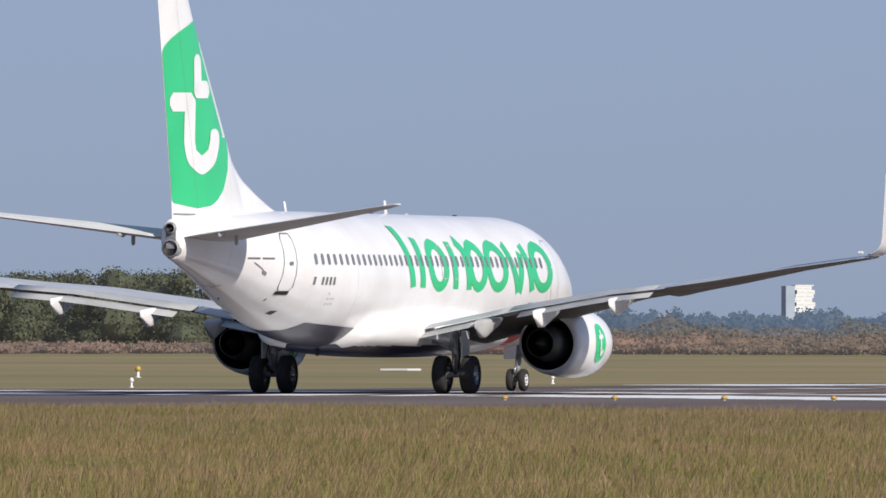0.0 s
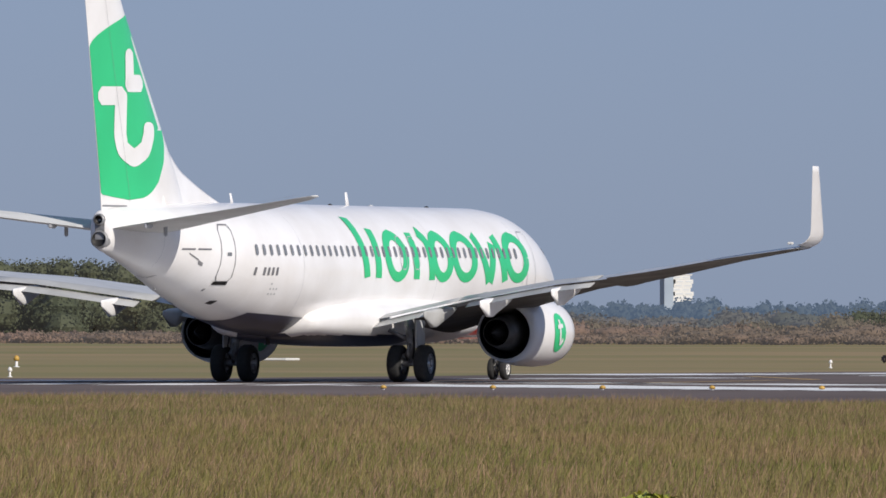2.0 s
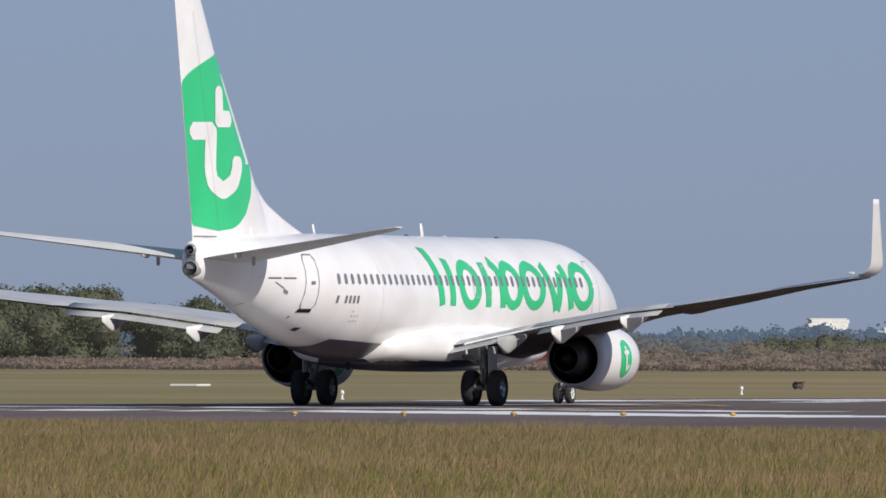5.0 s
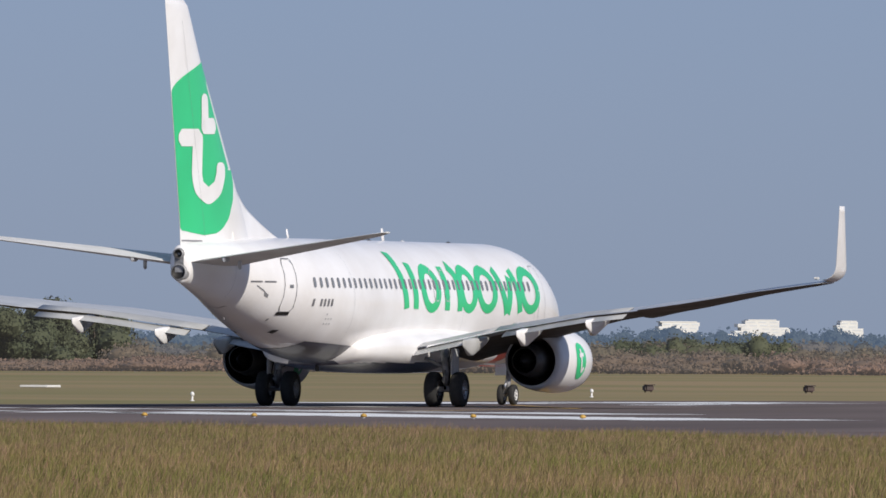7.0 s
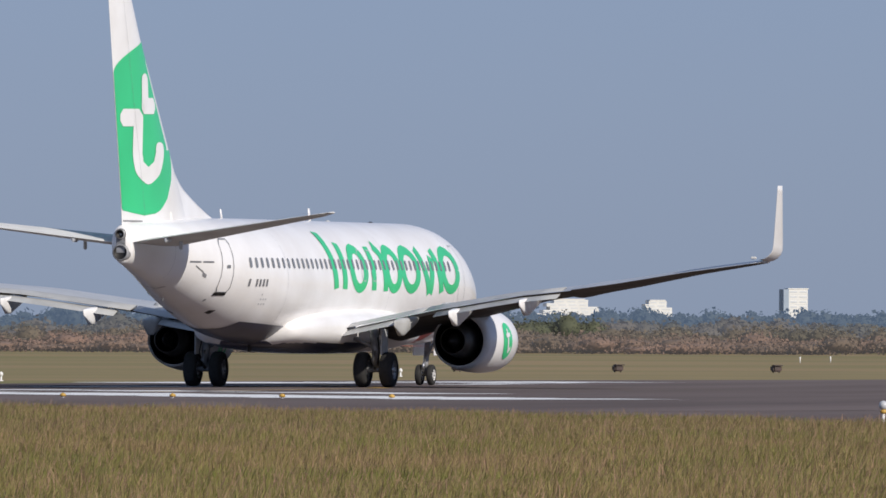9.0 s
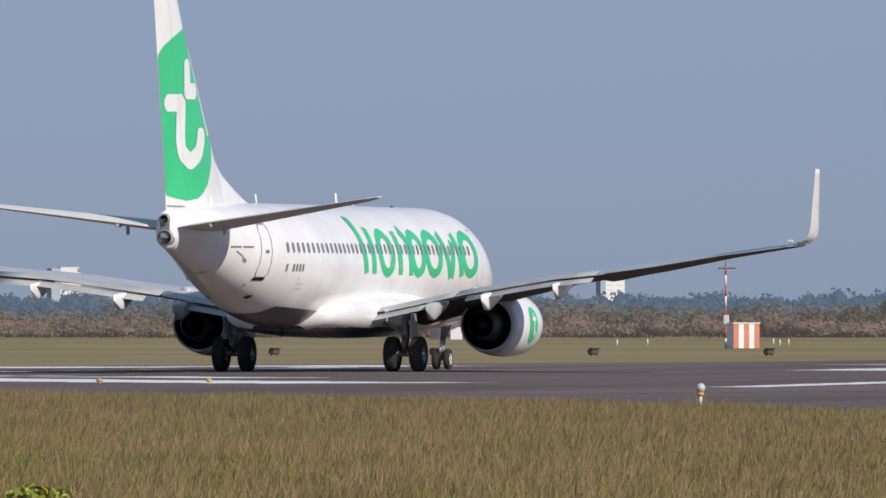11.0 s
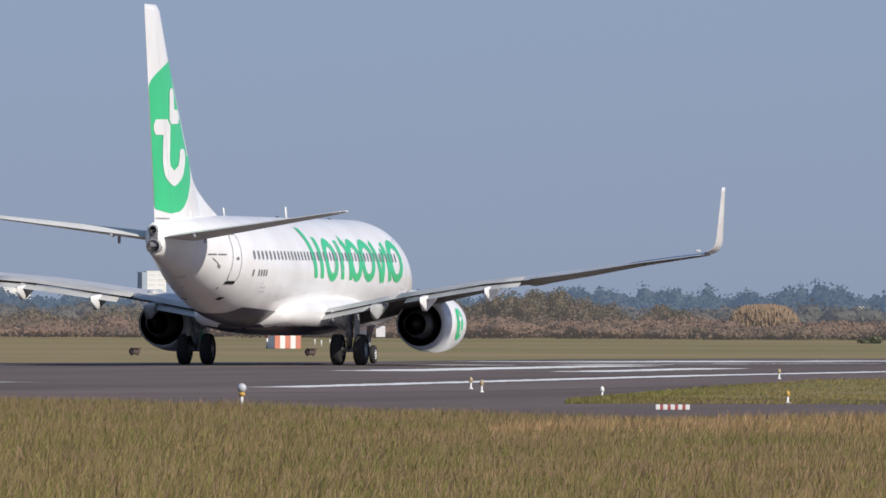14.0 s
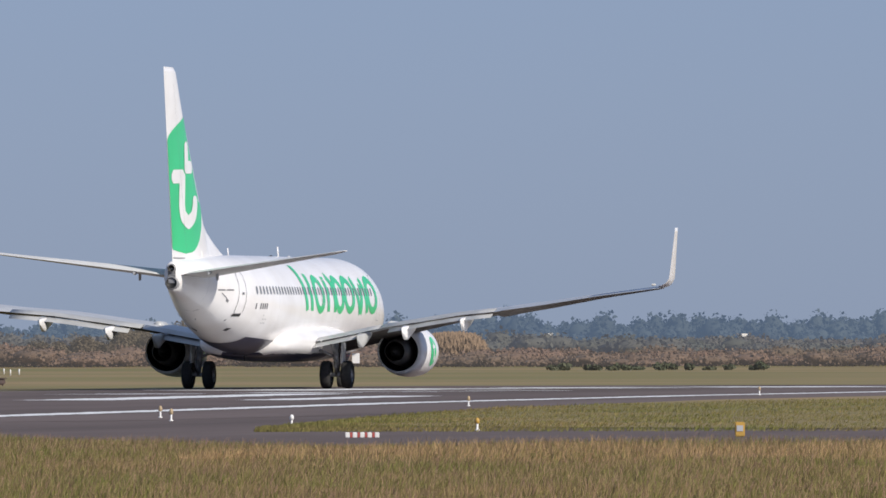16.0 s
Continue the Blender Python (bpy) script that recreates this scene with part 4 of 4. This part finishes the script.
    for i in range(9):
        y = 1.2 + 4.6 * i / 8
        zt = wing_z(4.83) + 0.1 if y < 4.6 else wing_z(4.83) + 0.1 - 0.22 * (y - 4.6)
        rr.append([(cx + 0.18 * math.cos(a), y, (zt + cz + 0.78) / 2 + (zt - cz - 0.70) / 2 * math.sin(a) + (0.15 if y < 2.5 else 0)) for a in [2 * math.pi * j / 12 for j in range(12)]])
    part("pylon", grid(rr, name="pylon", material=GREY), eng, "grey engine pylon")

# ---- landing gear ----
SPIN = []


def wheel(parent, x, y, r, w, hub):
    pr = [(-w * 0.5, r * 0.55), (-w * 0.5, r * 0.80), (-w * 0.42, r * 0.94), (-w * 0.25, r), (w * 0.25, r), (w * 0.42, r * 0.94), (w * 0.5, r * 0.80), (w * 0.5, r * 0.55)]
    ob = part("wheel", lathe("wheel", pr, TYRE, 32, "x"), parent, "black rubber tyre", Matrix.Translation((x, y, r)))
    part("rim", lathe("rim", [(-w * 0.44, 0.01), (-w * 0.40, r * 0.2), (-w * 0.30, r * 0.25), (-w * 0.34, r * 0.5), (-w * 0.48, r * 0.56), (w * 0.48, r * 0.56), (w * 0.34, r * 0.5), (w * 0.30, r * 0.25), (w * 0.40, r * 0.2), (w * 0.44, 0.01)], hub, 24, "x"), ob, "pale metal wheel rim")
    for k in range(6):
        a = k * math.pi / 3
        part("rim_bolt", box("rim_bolt", (w * 0.9, 0.04, 0.04), STRUT, (0, r * 0.36 * math.cos(a), r * 0.36 * math.sin(a))), ob)
    SPIN.append((ob, x, y, r))
    return ob


for side in (1, -1):
    gear = part("main_gear", tube("main_gear", [(side * 2.75, 0.1, 1.95), (side * 2.86, 0, 1.2), (side * 2.86, 0, 0.56)], [0.16, 0.14, 0.10], STRUT, 14), plane, "grey main gear strut")
    part("axle", tube("axle", [(side * 2.86 - 0.55, 0, 0.565), (side * 2.86 + 0.55, 0, 0.565)], 0.09, STRUT), gear)
    part("torque_link", tube("torque_link", [(side * 2.86, -0.12, 1.15), (side * 2.86, -0.42, 0.86), (side * 2.86, -0.12, 0.6)], [0.05, 0.06, 0.05], STEEL, 8), gear)
    part("side_brace", tube("side_brace", [(side * 2.84, 0, 1.25), (side * 1.7, 0.1, 1.75)], 0.06, STRUT, 8), gear)
    part("drag_brace", tube("drag_brace", [(side * 2.86, 0, 1.2), (side * 2.9, 1.1, 1.8)], 0.05, STRUT, 8), gear)
    part("hose", tube("hose", [(side * 2.95, -0.1, 1.6), (side * 3.02, -0.18, 1.1), (side * 2.95, -0.12, 0.7)], 0.02, DARK, 6), gear)
    part("gear_door", box("gear_door", (0.05, 0.75, 0.85), GREY, (side * 3.12, 0.05, 1.45), 0.02), gear, "grey strut door")
    for dx in (-0.43, 0.43):
        wheel(gear, side * 2.86 + dx, 0, 0.565, 0.41, STEEL)
nose = part("nose_gear", tube("nose_gear", [(0, 15.9, 1.5), (0, 15.65, 0.8), (0, 15.6, 0.34)], [0.11, 0.09, 0.07], STRUT, 12), plane, "grey nose gear strut")
part("axle", tube("axle", [(-0.3, 15.6, 0.345), (0.3, 15.6, 0.345)], 0.05, STRUT), nose)
part("torque_link", tube("torque_link", [(0, 15.5, 0.85), (0, 15.3, 0.62), (0, 15.5, 0.42)], 0.035, STEEL, 8), nose)
part("drag_brace", tube("drag_brace", [(0, 15.7, 0.9), (0, 16.7, 1.5)], 0.05, STRUT, 8), nose)
for x in (-0.2, 0.2):
    wheel(nose, x, 15.6, 0.345, 0.20, WPANEL)
for x in (-0.36, 0.36):
    part("nose_gear_door", box("nose_gear_door", (0.03, 1.5, 0.42), WHITE, (x, 16.1, 1.2), 0.01), plane, "white nose gear door")
for y in (-4.9, 8.2):
    part("belly_aerial", box("belly_aerial", (0.03, 0.3, 0.22), DARK, (0.1, y, 1.24), 0.01), plane)


# ---- tall grass before the runway ----
def meadow(name, n, az0, az1, r0, edge, h0, h1, w, material, label, seed):
    rng = np.random.default_rng(seed)
    az = az0 + (az1 - az0) * rng.random(n)
    rmax = np.interp(az, [a for a, _ in edge], [b for _, b in edge])
    r = np.sqrt(r0 ** 2 + (rmax ** 2 - r0 ** 2) * rng.random(n))
    a = np.radians(az)
    p = np.stack([-r * np.sin(a), r * np.cos(a), np.zeros(n)], 1)
    patch_ = 0.78 + 0.22 * np.sin(p[:, 0] * 0.9 + 2 * np.sin(p[:, 1] * 0.13)) * np.sin(p[:, 1] * 0.21 + 1.3 * np.sin(p[:, 0] * 0.37))
    h = (h0 + (h1 - h0) * rng.random(n) ** 1.4) * patch_
    t = rng.random(n) * 2 * np.pi
    side = np.stack([np.cos(t), np.sin(t), np.zeros(n)], 1) * (w * (0.6 + 0.8 * rng.random(n)))[:, None]
    bend = rng.normal(size=(n, 2)) * 0.32 * h[:, None] + np.array([0.04, 0.0])
    up = np.stack([bend[:, 0], bend[:, 1], h], 1)
    v = np.stack([p - side, p + side, p + up + side * 0.25, p + up - side * 0.25], 1).reshape(-1, 3)
    return tagged(new(name, quads(name, v, material)), label, "grass", kind="stuff")


EDGE = [(7, 238), (9, 232), (11.3, 220), (12.2, 227), (14.2, 259), (16, 281), (18, 297), (23, 301)]
meadow("tall_grass", 620000, 8.2, 21.2, 118, EDGE, 0.10, 0.27, 0.0062, BLADE, "tall green and tan grass with many blades before the runway", 1)
meadow("grass_heads", 120000, 8.2, 21.2, 118, EDGE, 0.20, 0.34, 0.0045, DRYSTEM, "dry tan and purple-brown seed heads over the grass", 2)
meadow("dry_verge", 9000, 8.2, 12.3, 192, [(7, 212), (11.2, 218), (12.3, 194)], 0.24, 0.40, 0.007, DRY, "dry tan grass along the edge of the tall grass", 4)
meadow("verge_grass", 60000, 8.2, 11.95, 268, [(7, 420), (9.5, 405), (10.8, 360), (11.4, 318), (11.8, 284), (11.95, 272)], 0.05, 0.13, 0.012, BLADE, "short grass on the corner between taxiway and runway", 3)


FLOWER = mat("yellow_green_leaves", (0.20, 0.24, 0.03), 0.6, 0, (0.34, 0.30, 0.03), 6.0, spread=0.3)
for az, r, k in ((16.50, 123, 0.17),):
    herb = tagged(new("wild_herb", quads("wild_herb", leaf_cloud([(0, 0, k), (k, 0.1, k * 0.8), (-k * 0.8, 0, k * 0.9)], [(k, k, k * 0.6)] * 3, 90, 0.035, np.random.default_rng(int(az * 100))), FLOWER)), "yellow-green leafy herb standing in the tall grass", "plant", "herbs in the grass")
    herb.matrix_basis = Matrix.Translation(polar(az, r))


# ---- what moves ----
def motions():
    rows = [(t, pose(x, y, 0.025, 0, 0, turn)) for t, x, y, turn in RUN]
    walk(plane, rows)
    # wheels roll with the distance covered, at most 85 degrees from row to row
    ts = np.arange(0, 16.0001, 1 / 30)
    dist = np.interp(ts, [r[0] for r in RUN], [math.hypot(r[1] - RUN[0][1], r[2] - RUN[0][2]) for r in RUN])
    for ob, x, y, r in SPIN:
        turn, out = 0.0, []
        for i, t in enumerate(ts):
            if i:
                turn -= min(math.degrees((dist[i] - dist[i - 1]) / r), 85)
            out.append((float(t), pose(x, y, r, turn, 0, 0)))
        walk(ob, out)


motions()
